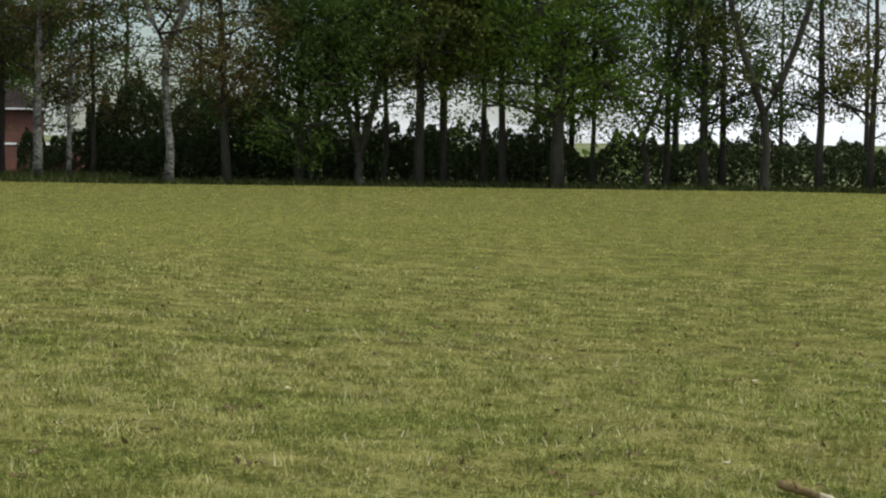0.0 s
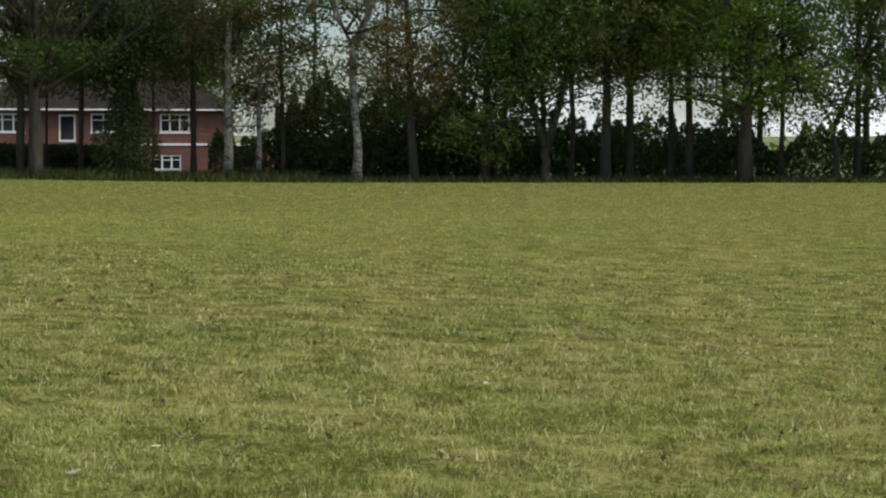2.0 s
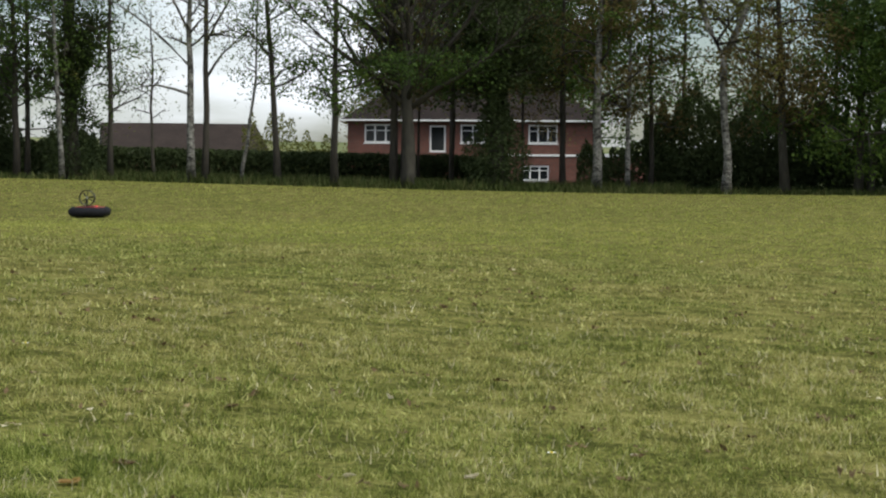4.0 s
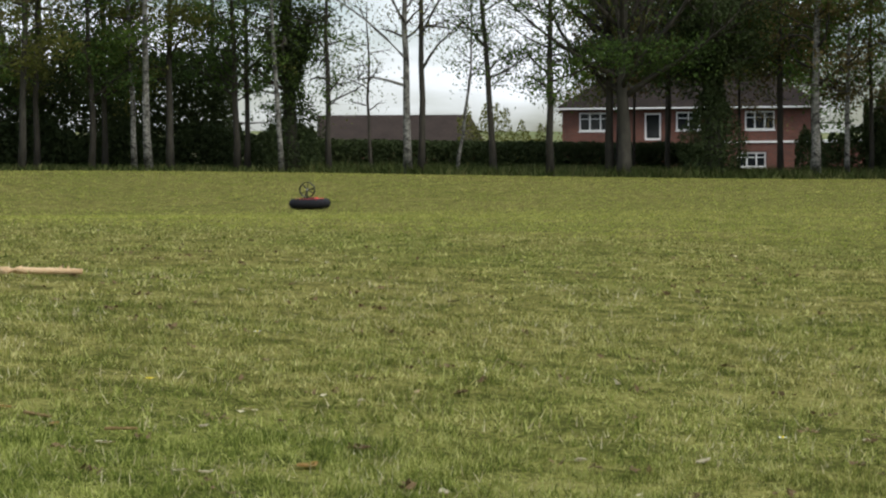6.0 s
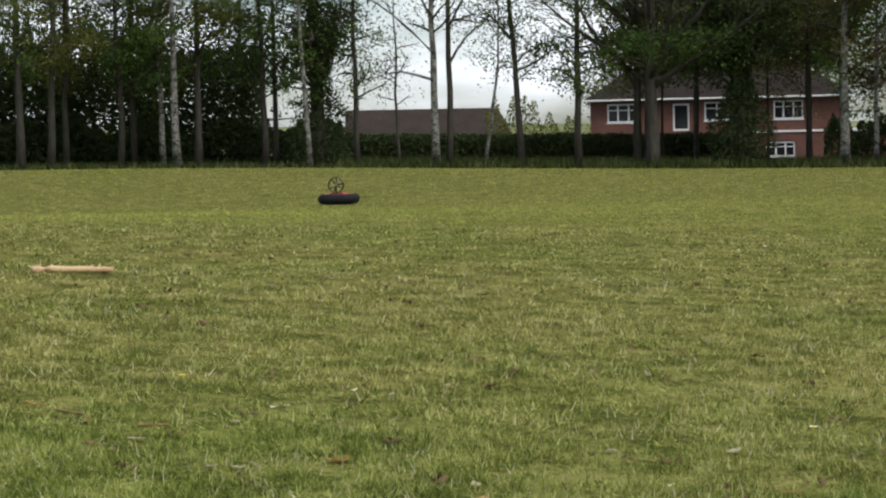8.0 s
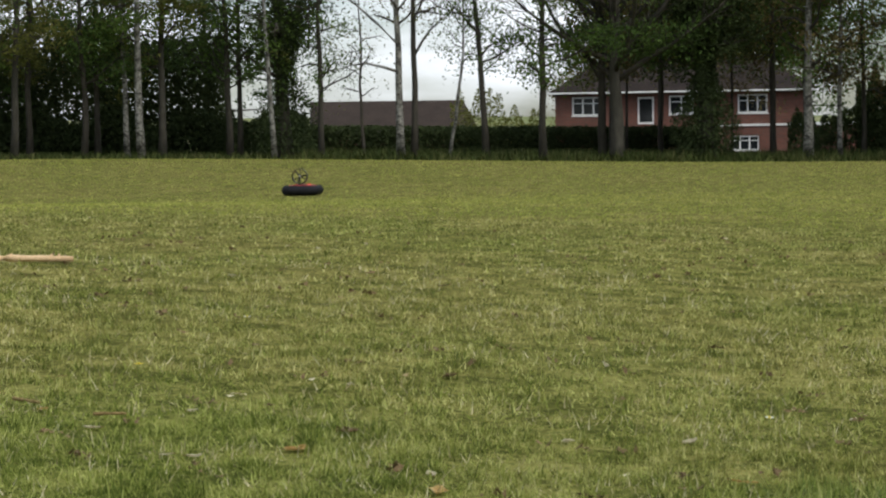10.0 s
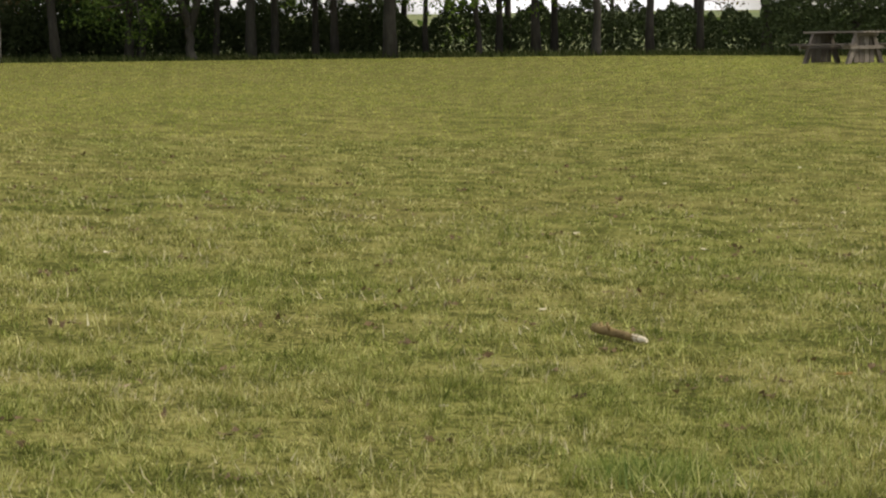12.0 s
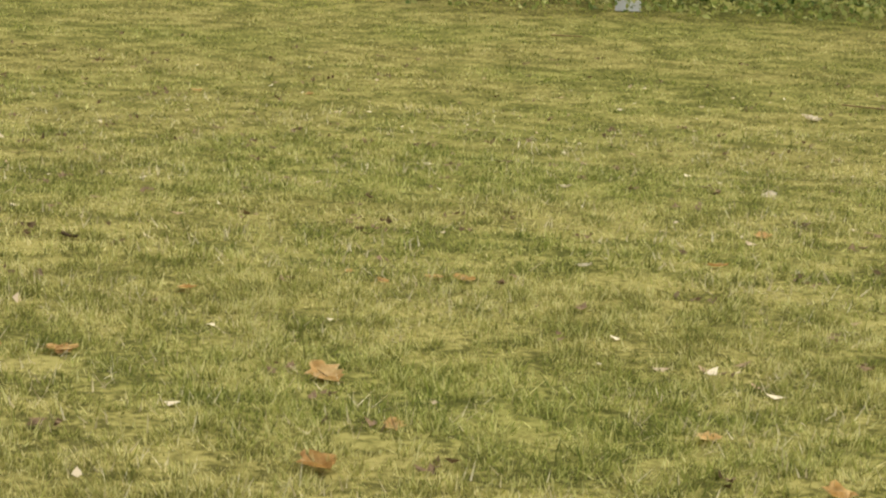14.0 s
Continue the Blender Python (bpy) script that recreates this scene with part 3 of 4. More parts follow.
# azimuth, distance, height, trunk radius, bark, leaf, leaves, leaf size, options
TREES = [
    (10.86, 79, 14, 0.17, M_BIRCH, M_LEAF_RUST, 2200, 0.2, dict(first=0.3, label=BIRCH_L)),
    (10.05, 80, 13, 0.09, M_BIRCH, M_LEAF_MID, 1500, 0.2, dict(first=0.3, label=BIRCH_L)),
    (9.44, 82, 12, 0.09, M_BARK, M_LEAF_RUST, 2400, 0.2, dict(label=THIN_L)),
    (7.45, 78.5, 15, 0.18, M_BIRCH, M_LEAF_OLIVE, 3200, 0.2, dict(fork=5.2, reach=3.2, branches=20, label="forked grey-white birch with olive spring leaves")),
    (5.85, 79.5, 13, 0.17, M_GREYBARK, M_LEAF_RUST, 3000, 0.2, dict(lean=-0.06, label="grey leaning tree with brownish buds")),
    (3.95, 80, 14, 0.16, M_GREYBARK, M_LEAF_DARK, 3600, 0.22, dict(first=0.2, label=DARK_L)),
    (3.66, 80.3, 13, 0.13, M_GREYBARK, M_LEAF_DARK, 2600, 0.22, dict(lean=0.1, first=0.2, label=DARK_L)),
    (2.27, 79, 14, 0.2, M_GREYBARK, M_LEAF_MID, 4200, 0.22, dict(fork=1.3, reach=3.2, branches=22, label="twin-stemmed grey tree with dense green crown")),
    (1.7, 81, 12, 0.11, M_GREYBARK, M_LEAF_DARK, 2600, 0.22, dict(first=0.45, label=DARK_L)),
    (0.7, 79.5, 14, 0.19, M_GREYBARK, M_LEAF_OLIVE, 4400, 0.22, dict(first=0.42, reach=3.3, branches=20, label="grey-trunked tree with yellowish olive crown")),
    (0.06, 81, 13, 0.14, M_GREYBARK, M_LEAF_OLIVE, 3400, 0.22, dict(first=0.42, label="grey-trunked tree with yellowish olive crown")),
    (-1.06, 81.5, 12, 0.12, M_BARK, M_LEAF_DARK, 2400, 0.22, dict(first=0.45, label=DARK_L)),
    (-1.6, 80.5, 13, 0.15, M_BARK, M_LEAF_DARK, 2600, 0.22, dict(first=0.48, label=DARK_L)),
    (-3.02, 78.5, 15, 0.24, M_GREYBARK, M_LEAF_BRIGHT, 7500, 0.22, dict(first=0.24, reach=3.6, branches=30, spread=0.55, label="broad tree with dense bright green young leaves")),
    (-4.04, 81, 11, 0.1, M_BARK, M_LEAF_DARK, 1800, 0.22, dict(first=0.3, label=THIN_L)),
    (-5.45, 80, 13, 0.13, M_BARK, M_LEAF_OLIVE, 900, 0.2, dict(fork=2.2, label="nearly bare forked tree with dark stems")),
    (-6.0, 81, 13, 0.13, M_BARK, M_LEAF_DARK, 1700, 0.2, dict(first=0.25, label=THIN_L)),
    (-7.0, 80, 14, 0.17, M_BARK, M_LEAF_DARK, 3200, 0.21, dict(first=0.2, reach=2.4, branches=20, label=DARK_L)),
    (-7.5, 82, 13, 0.13, M_BARK, M_LEAF_DARK, 2600, 0.21, dict(first=0.2, label=DARK_L)),
    (-8.65, 79, 14, 0.19, M_GREYBARK, M_LEAF_OLIVE, 1500, 0.2, dict(fork=3.0, reach=2.8, label="grey tree forked like a Y with thin crown")),
    (-10.06, 80, 14, 0.15, M_BARK, M_LEAF_MID, 1900, 0.2, dict(first=0.25, label=THIN_L)),
    (-11.39, 80, 13, 0.13, M_BARK, M_LEAF_OLIVE, 1500, 0.2, dict(first=0.25, label=THIN_L)),
    (-13.2, 80, 13, 0.17, M_BARK, M_LEAF_DARK, 2500, 0.22, dict(label=DARK_L)),
    (-15.5, 80, 14, 0.17, M_BARK, M_LEAF_DARK, 2500, 0.22, dict(label=DARK_L)),
    (-18.8, 72, 13, 0.16, M_BIRCH, M_LEAF_MID, 2000, 0.22, dict(lean=0.03, label=BIRCH_L)),
    (-22.5, 72, 13, 0.17, M_BARK, M_LEAF_DARK, 2500, 0.22, dict(label=DARK_L)),
    (-26.5, 70, 13, 0.17, M_BARK, M_LEAF_DARK, 2500, 0.22, dict(label=DARK_L)),
    (-30.5, 68, 13, 0.17, M_BARK, M_LEAF_DARK, 2500, 0.22, dict(label=DARK_L)),
    (-34.5, 66, 13, 0.17, M_BARK, M_LEAF_DARK, 2500, 0.22, dict(label=DARK_L)),
    (11.81, 82, 13, 0.11, M_BARK, M_LEAF_MID, 1600, 0.2, dict(first=0.42, label=THIN_L)),
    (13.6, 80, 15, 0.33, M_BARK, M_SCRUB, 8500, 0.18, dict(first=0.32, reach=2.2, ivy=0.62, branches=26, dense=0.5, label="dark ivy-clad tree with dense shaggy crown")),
    (14.79, 82, 12, 0.09, M_BARK, M_LEAF_OLIVE, 700, 0.18, dict(first=0.4, label=THIN_L)),
    (16.35, 79.5, 13, 0.17, M_BARK, M_LEAF_OLIVE, 700, 0.18, dict(first=0.25, reach=4.0, up=1.0, branches=20, dense=0.0, label="grey stem beside a large spreading tree")),
    (17.93, 78.5, 14, 0.13, M_BARK, M_LEAF_MID, 2300, 0.19, dict(first=0.22, reach=2.3, branches=18, label="upright dark-stemmed tree with fine foliage")),
    (19.53, 79, 13, 0.12, M_BARK, M_LEAF_MID, 1500, 0.18, dict(first=0.3, lean=-0.05, label="slightly leaning thin tree with sparse foliage")),
    (20.5, 79, 8, 0.06, M_BIRCH, M_LEAF_MID, 500, 0.16, dict(first=0.5, lean=0.1, reach=1.4, branches=9, label="small leaning birch sapling")),
    (21.47, 79, 14, 0.12, M_BARK, M_LEAF_OLIVE, 500, 0.16, dict(first=0.45, reach=2.2, boughs=((3.9, 1.3, 1.5), (5.2, 1.5, 2.4)), label="slim nearly bare birch with rising side limbs")),
    (21.8, 78.5, 14, 0.14, M_BIRCH, M_LEAF_OLIVE, 500, 0.16, dict(first=0.42, reach=2.4, boughs=((4.3, -3.0, 2.4), (3.3, -2.4, 0.1), (5.6, -1.6, 2.6)), label="slim nearly bare birch with long side limbs")),
    (22.75, 79, 7, 0.06, M_BARK, M_LEAF_OLIVE, 150, 0.14, dict(first=0.4, reach=1.3, branches=9, label="bare thin sapling at the field edge")),
    (23.94, 79, 13, 0.1, M_BARK, M_LEAF_MID, 1300, 0.17, dict(first=0.22, reach=1.6, label=THIN_L)),
    (24.9, 80, 14, 0.26, M_BARK, M_SCRUB, 4800, 0.18, dict(first=0.25, reach=2.2, ivy=0.5, branches=20, label="dark ivy-clad tree with dense shaggy crown")),
    (25.2, 78, 12, 0.09, M_BIRCH, M_LEAF_MID, 900, 0.18, dict(first=0.45, lean=-0.05, label=BIRCH_L)),
    (26.1, 81, 13, 0.1, M_BARK, M_LEAF_DARK, 1500, 0.19, dict(first=0.25, label=THIN_L)),
    (26.4, 80, 13, 0.12, M_BARK, M_LEAF_DARK, 1700, 0.19, dict(first=0.25, label=THIN_L)),
    (28.2, 80, 13, 0.14, M_GREYBARK, M_LEAF_OLIVE, 2300, 0.2, dict(first=0.3, label=DARK_L)),
    (28.76, 78.5, 14, 0.14, M_BIRCH, M_LEAF_MID, 1600, 0.2, dict(first=0.35, label=BIRCH_L)),
    (29.15, 80, 13, 0.1, M_BIRCH, M_LEAF_OLIVE, 1500, 0.2, dict(first=0.35, label=BIRCH_L)),
    (29.9, 81, 13, 0.11, M_BARK, M_LEAF_DARK, 2400, 0.2, dict(first=0.25, label=DARK_L)),
    (30.3, 80, 13, 0.12, M_BARK, M_LEAF_DARK, 2400, 0.2, dict(first=0.25, label=DARK_L)),
    (31.75, 81, 13, 0.11, M_BARK, M_LEAF_OLIVE, 2200, 0.2, dict(first=0.25, label=THIN_L)),
    (32.13, 79, 13, 0.13, M_GREYBARK, M_LEAF_OLIVE, 2200, 0.2, dict(first=0.3, lean=0.03, label=DARK_L)),
    (32.85, 79, 14, 0.15, M_GREYBARK, M_LEAF_MID, 2600, 0.2, dict(first=0.3, label=DARK_L)),
    (34.6, 79, 13, 0.16, M_BARK, M_LEAF_DARK, 2600, 0.2, dict(first=0.25, label=DARK_L)),
]
for i, (az, dist, h, r, bark, leaf, n, size, opts) in enumerate(TREES):
    thick = 0.75 if -4.0 < az < 6.5 else (0.18 if 24.4 < az else 0.26 if -12 > az or 6.5 <= az < 9.6 else (0.42 if 9 < az < 11.9 else 0.25 if az > 9 else 0.35))
    build_tree(az, dist, h * 0.9, r, bark, leaf, n, size * 0.68, 100 + i, **{"dense": thick, **opts})
# crowns between the belt and the house
for i, (az, d) in enumerate(((13.8, 90), (16.15, 91), (14.8, 86), (11.85, 88), (10.95, 90), (12.9, 92), (15.7, 90), (13.4, 87))):
    build_tree(az, d, 12.5, 0.055, M_BARK, (M_LEAF_DARK, M_LEAF_OLIVE, M_LEAF_RUST)[i % 3], 2900, 0.16, 700 + i, first=0.36, reach=3.4, up=0.22, branches=20, dense=0.4, label="dark slim tree standing before the brick house")
# tall trees behind the house
for i, (az, d) in enumerate(((11.5, 139), (12.7, 137), (13.9, 140), (15.1, 138), (16.3, 139))):
    build_tree(az, d, 14.5 - 0.6 * (i == 4), 0.2, M_BARK, (M_LEAF_DARK, M_LEAF_RUST, M_LEAF_OLIVE)[i % 3], 1900, 0.2, 800 + i, first=0.3, reach=3.8, up=0.4, branches=22, dense=0.55, label="tall leafy tree rising behind the brick house")


def build_spreading_tree(az, dist, seed):
    """A short stout trunk that breaks into a wide fan of rising limbs with many fine branches."""
    rng = np.random.default_rng(seed)
    root = thing("tree", pose(*spot(az, dist, -0.05), 0, 0, az), "large spreading tree with a wide fan of bare rising limbs", "tree", "trees along the field edge")
    v, f = [], []
    stem = [Vector((0.05 * math.sin(k), 0.04 * math.cos(2 * k), 0.78 * k)) for k in range(14)]
    tube(v, f, stem, [0.34, 0.27] + [0.25 - 0.0165 * k for k in range(12)], 10)
    part_mesh("trunk", mesh_from("trunk", v, f, M_GREYBARK, flat=False), root)
    bv, bf, tips = [], [], []
    for k in range(26):
        z = 3.0 + 5.5 * (k / 25) ** 1.1
        turn = 2 * math.pi * (k * 0.382) + rng.normal() * 0.2
        out = Vector((math.cos(turn), math.sin(turn) * 0.7, 0))
        rise = rng.uniform(0.55, 1.25) if k > 4 else rng.uniform(0.25, 0.6)
        d = (out + Vector((0, 0, rise))).normalized()
        length = rng.uniform(4.6, 6.6) * (1.0 if k < 16 else 0.75)
        p = stem[int(z / 0.78)].copy()
        p.z = z
        line, rad = [p.copy()], [0.115 - 0.0018 * k]
        for i in range(7):
            d = (d + Vector((rng.normal() * 0.1, rng.normal() * 0.1, 0.07 + rng.normal() * 0.06))).normalized()
            p = p + d * length / 7
            line.append(p.copy())
            rad.append((0.115 - 0.0018 * k) * (1 - 0.12 * (i + 1)) + 0.006)
        lv, lf = [], []
        tube(lv, lf, line, rad, 6)
        part_mesh("limb", mesh_from("limb", lv, lf, M_BARK, flat=False), root)
        for i in range(1, 8):
            for j in range(4):
                e = (d + Vector((rng.normal(), rng.normal(), rng.normal() * 0.5 + 0.25)) * 0.62).normalized()
                a = line[i]
                b = a + e * rng.uniform(0.5, 1.0)
                c = b + (e + Vector((rng.normal(), rng.normal(), rng.normal() + 0.3)) * 0.3).normalized() * rng.uniform(0.4, 0.9)
                tube(bv, bf, [a, b, c], [0.024, 0.015, 0.006], 4)
                tips += [b, c]
                for g in range(2):
                    h = b.lerp(c, rng.uniform(0, 0.8))
                    q = h + (e + Vector((rng.normal(), rng.normal(), rng.normal())) * 0.7).normalized() * rng.uniform(0.3, 0.6)
                    tube(bv, bf, [h, q], [0.011, 0.005], 3)
                    tips.append(q)
    tagged(part_mesh("branchwork", mesh_from("branchwork", bv, bf, M_BARK, flat=False), root), kind="stuff")
    tp = np.array([tuple(t) for t in tips])
    low = tp[:, 2] < 5.0
    c = np.vstack([tp[rng.integers(0, len(tp), 4500)] + rng.normal(size=(4500, 3)) * 0.2, tp[low][rng.integers(0, int(low.sum()), 3600)] + rng.normal(size=(3600, 3)) * np.array([0.3, 0.3, 0.2])])
    part_mesh("crown", leaf_mesh("crown", c, 0.11, M_LEAF_DARK, rng), root)


build_spreading_tree(16.0, 79, 61)
# a second row, deeper in the belt
rng_rows = np.random.default_rng(5)
for a0, a1, step in ((-11.5, -3, 2.6), (-2.6, 4.2, 2.4), (4.6, 9.6, 2.0), (-36, -13, 3.0), (25.0, 36, 2.2)):
    az = a0
    while az < a1:
        build_tree(az + rng_rows.uniform(-0.4, 0.4), rng_rows.uniform(85, 92), rng_rows.uniform(10, 14), rng_rows.uniform(0.09, 0.16), M_BARK, (M_LEAF_DARK, M_LEAF_DARK, M_LEAF_RUST)[int(rng_rows.integers(0, 3))], 1700, 0.16, int(rng_rows.integers(1000, 9000)), first=0.34 if -3 < az < 4.3 else 0.18, dense=0.05 if az > 24 else 0.35 if az > -3 else 0.1, label="slim dark tree deeper in the belt")
        az += step


# ---- undergrowth, hedge and verge ----
def build_scrub(name, label, a0, a1, d0, d1, h0, h1, n, size, material, seed, category="undergrowth"):
    rng = np.random.default_rng(seed)
    az = rng.uniform(a0, a1, n)
    dd = rng.uniform(d0, d1, n)
    top = np.array([h0 + (h1 - h0) * (0.5 + 0.7 * noise.noise((a * 0.9, seed, 0)) + 0.35 * noise.noise((a * 4.0, seed, 7))) for a in az])
    c = []
    for a, d, t, u in zip(az, dd, top, rng.uniform(0, 1, n) ** 0.8):
        p = spot(a, d)
        c.append((p.x, p.y, p.z + 0.05 + u * max(0.4, t)))
    tagged(new(name, leaf_mesh(name, c, size, material, rng)), label, category, kind="stuff")


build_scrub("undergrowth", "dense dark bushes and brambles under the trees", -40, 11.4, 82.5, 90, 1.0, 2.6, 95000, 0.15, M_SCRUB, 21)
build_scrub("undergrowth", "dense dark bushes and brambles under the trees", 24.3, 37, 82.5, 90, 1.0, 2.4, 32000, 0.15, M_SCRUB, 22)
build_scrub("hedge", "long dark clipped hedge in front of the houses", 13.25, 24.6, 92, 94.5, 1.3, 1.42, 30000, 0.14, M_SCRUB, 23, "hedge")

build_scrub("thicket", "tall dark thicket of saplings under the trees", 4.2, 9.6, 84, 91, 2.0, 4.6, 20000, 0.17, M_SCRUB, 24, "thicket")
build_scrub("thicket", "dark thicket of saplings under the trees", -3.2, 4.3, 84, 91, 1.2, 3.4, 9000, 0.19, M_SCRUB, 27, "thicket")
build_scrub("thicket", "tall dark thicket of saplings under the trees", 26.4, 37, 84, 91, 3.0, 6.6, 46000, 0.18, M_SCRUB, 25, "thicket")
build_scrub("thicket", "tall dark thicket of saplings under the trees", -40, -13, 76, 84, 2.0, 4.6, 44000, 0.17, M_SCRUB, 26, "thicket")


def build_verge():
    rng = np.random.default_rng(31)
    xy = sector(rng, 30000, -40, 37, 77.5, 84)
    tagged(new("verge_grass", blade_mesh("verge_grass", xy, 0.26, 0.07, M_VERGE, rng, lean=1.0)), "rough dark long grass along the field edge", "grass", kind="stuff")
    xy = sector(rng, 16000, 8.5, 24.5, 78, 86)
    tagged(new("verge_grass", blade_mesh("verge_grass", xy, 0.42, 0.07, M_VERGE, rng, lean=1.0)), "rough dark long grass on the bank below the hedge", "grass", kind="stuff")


build_verge()


# ---- houses ----
def window_part(parent, x0, x1, z0, z1, y, lights, transom=True):
    """A white casement window: frame, glazing bars, panes and sill."""
    w = new("window")
    w.parent = parent
    bm = bmesh.new()
    f = 0.09
    box(x0, x1, y - 0.06, y + 0.04, z1 - f, z1, bm=bm)
    box(x0, x1, y - 0.06, y + 0.04, z0, z0 + f, bm=bm)
    for k in range(lights + 1):
        xm = x0 + (x1 - x0) * k / lights
        c = min(max(xm, x0 + f / 2), x1 - f / 2)
        box(c - f / 2, c + f / 2, y - 0.055, y + 0.035, z0 + f, z1 - f, bm=bm)
    if transom:
        zt = z0 + (z1 - z0) * 0.66
        for k in range(lights):
            a, b = x0 + (x1 - x0) * k / lights + f / 2 + 0.01, x0 + (x1 - x0) * (k + 1) / lights - f / 2 - 0.01
            box(a, b, y - 0.05, y + 0.03, zt - 0.025, zt + 0.025, bm=bm)
    part("window_frame", bm, M_WHITE, w)
    for k in range(lights):
        a, b = x0 + (x1 - x0) * k / lights + f / 2, x0 + (x1 - x0) * (k + 1) / lights - f / 2
        part("pane", box(a, b, y + 0.0, y + 0.012, z0 + f, z1 - f), M_GLASS, w)
    part("window_sill", box(x0 - 0.06, x1 + 0.06, y - 0.14, y + 0.04, z0 - 0.06, z0 - 0.004), M_WHITE, w)
    return w


def wall_with_holes(x0, x1, z0, z1, y0, y1, holes):
    """A thick wall with rectangular openings (x0, x1, z0, z1)."""
    bm = bmesh.new()
    xs = sorted({x0, x1, *[h[0] for h in holes], *[h[1] for h in holes]})
    zs = sorted({z0, z1, *[h[2] for h in holes], *[h[3] for h in holes]})
    for a, b in zip(xs, xs[1:]):
        for c, d in zip(zs, zs[1:]):
            mx, mz = (a + b) / 2, (c + d) / 2
            if not any(h[0] < mx < h[1] and h[2] < mz < h[3] for h in holes):
                box(a, b, y0, y1, c, d, bm=bm)
    bmesh.ops.remove_doubles(bm, verts=bm.verts, dist=1e-4)
    return bm


def hip_roof(x0, x1, y0, y1, z0, z1, inset):
    bm = bmesh.new()
    ym = (y0 + y1) / 2
    v = [bm.verts.new(p) for p in ((x0, y0, z0), (x1, y0, z0), (x1, y1, z0), (x0, y1, z0), (x0 + inset, ym, z1), (x1 - inset, ym, z1))]
    for f in ((0, 1, 5, 4), (1, 2, 5), (2, 3, 4, 5), (3, 0, 4), (3, 2, 1, 0)):
        bm.faces.new([v[k] for k in f])
    return bm


def build_house():
    az, D = 14.5, 124.0
    p = spot(az, D)
    h = thing("house", pose(p.x, p.y, -0.1, 0, 0, az), "two-storey red brick house with white windows behind a hedge", "house")
    wins = [(-5.66, -3.8, 3.27, 4.36, 3), (-0.03, 1.4, 3.27, 4.36, 2), (3.94, 5.65, 3.27, 4.36, 3), (3.5, 5.15, 1.1, 1.98, 3)]
    door = (-1.85, -0.9, 2.72, 4.3)
    part("wall", wall_with_holes(-6.65, 8.2, -0.2, 4.6, 0, 0.3, [w[:4] for w in wins] + [door]), M_BRICK, h)
    for a, b in ((-6.65, -6.35), (7.9, 8.2)):
        part("wall", box(a, b, 0.304, 7.5, -0.2, 4.6), M_BRICK, h)
    part("wall", box(-6.35, 7.9, 7.2, 7.5, -0.2, 4.6), M_BRICK, h)
    for w in wins:
        window_part(h, *w[:4], 0.1, w[4])
    d = new("door")
    d.parent = h
    bm = bmesh.new()
    for a, b, c, e in ((door[0], door[0] + 0.1, door[2], door[3]), (door[1] - 0.1, door[1], door[2], door[3]), (door[0] + 0.1, door[1] - 0.1, door[3] - 0.1, door[3]), (door[0] + 0.1, door[1] - 0.1, door[2], door[2] + 0.12)):
        box(a, b, 0.04, 0.14, c, e, bm=bm)
    part("door_frame", bm, M_WHITE, d)
    part("pane", box(door[0] + 0.1, door[1] - 0.1, 0.1, 0.112, door[2] + 0.12, door[3] - 0.1), M_GLASS, d)
    part("roof", hip_roof(-7.05, 8.6, -0.45, 7.95, 4.62, 6.9, 3.4), M_ROOF, h, "dark tiled hipped roof")
    part("gutter", box(-7.05, 8.6, -0.53, -0.46, 4.52, 4.62, 0.02), M_WHITE, h)
    part("string_course", box(2.4, 8.2, -0.06, -0.002, 2.52, 2.64), M_WHITE, h, "white band above the ground floor")
    dp = cyl(0.05, 0.05, -0.2, 2.5, 10)
    bmesh.ops.translate(dp, verts=dp.verts, vec=(2.62, -0.08, 0))
    part("drainpipe", dp, M_WHITE, h)
    e = thing("extension", h.matrix_world @ pose(8.2, 0, 0), "low flat-roofed brick extension beside the house", "house")
    part("wall", box(0.01, 3.8, 0.1, 5.0, -0.2, 2.5), M_BRICK, e)
    part("roof_edge", box(-0.0, 3.95, -0.05, 5.1, 2.504, 2.68, 0.02), M_WHITE, e)


def build_barn():
    az, D = 21.8, 140.0
    p = spot(az, D)
    b = thing("barn", pose(p.x, p.y, -0.1, 0, 0, az + 4), "long low outbuilding with a brown tiled roof", "outbuilding")
    part("wall", box(-5.4, 5.0, 0.0, 6.0, -0.3, 2.75), M_BRICK, b)
    bm = bmesh.new()
    v = [bm.verts.new(q) for q in ((-5.7, -0.3, 2.75), (5.3, -0.3, 2.75), (5.3, 6.3, 2.75), (-5.7, 6.3, 2.75), (-5.7, 3.0, 4.75), (4.6, 3.0, 4.75))]
    for f in ((0, 1, 5, 4), (1, 2, 5), (2, 3, 4, 5), (3, 0, 4), (3, 2, 1, 0)):
        bm.faces.new([v[k] for k in f])
    part("roof", bm, M_BARNROOF, b, "brown tiled pitched roof")
    part("gable_trim", box(-5.7, 5.3, -0.36, -0.305, 2.66, 2.75), M_STONE, b)


build_house()
build_barn()
build_scrub("shrubs", "pale budding shrubs between the outbuilding and the house", 17.9, 20.4, 128, 134, 2.0, 6.2, 4200, 0.17, M_LEAF_OLIVE, 41, "shrub")
build_scrub("far_hedgerow", "hazy hedgerows on the far fields", -40, 60, 380, 400, 2.0, 5.0, 7000, 1.3, M_LEAF_MID, 42, "hedgerow")


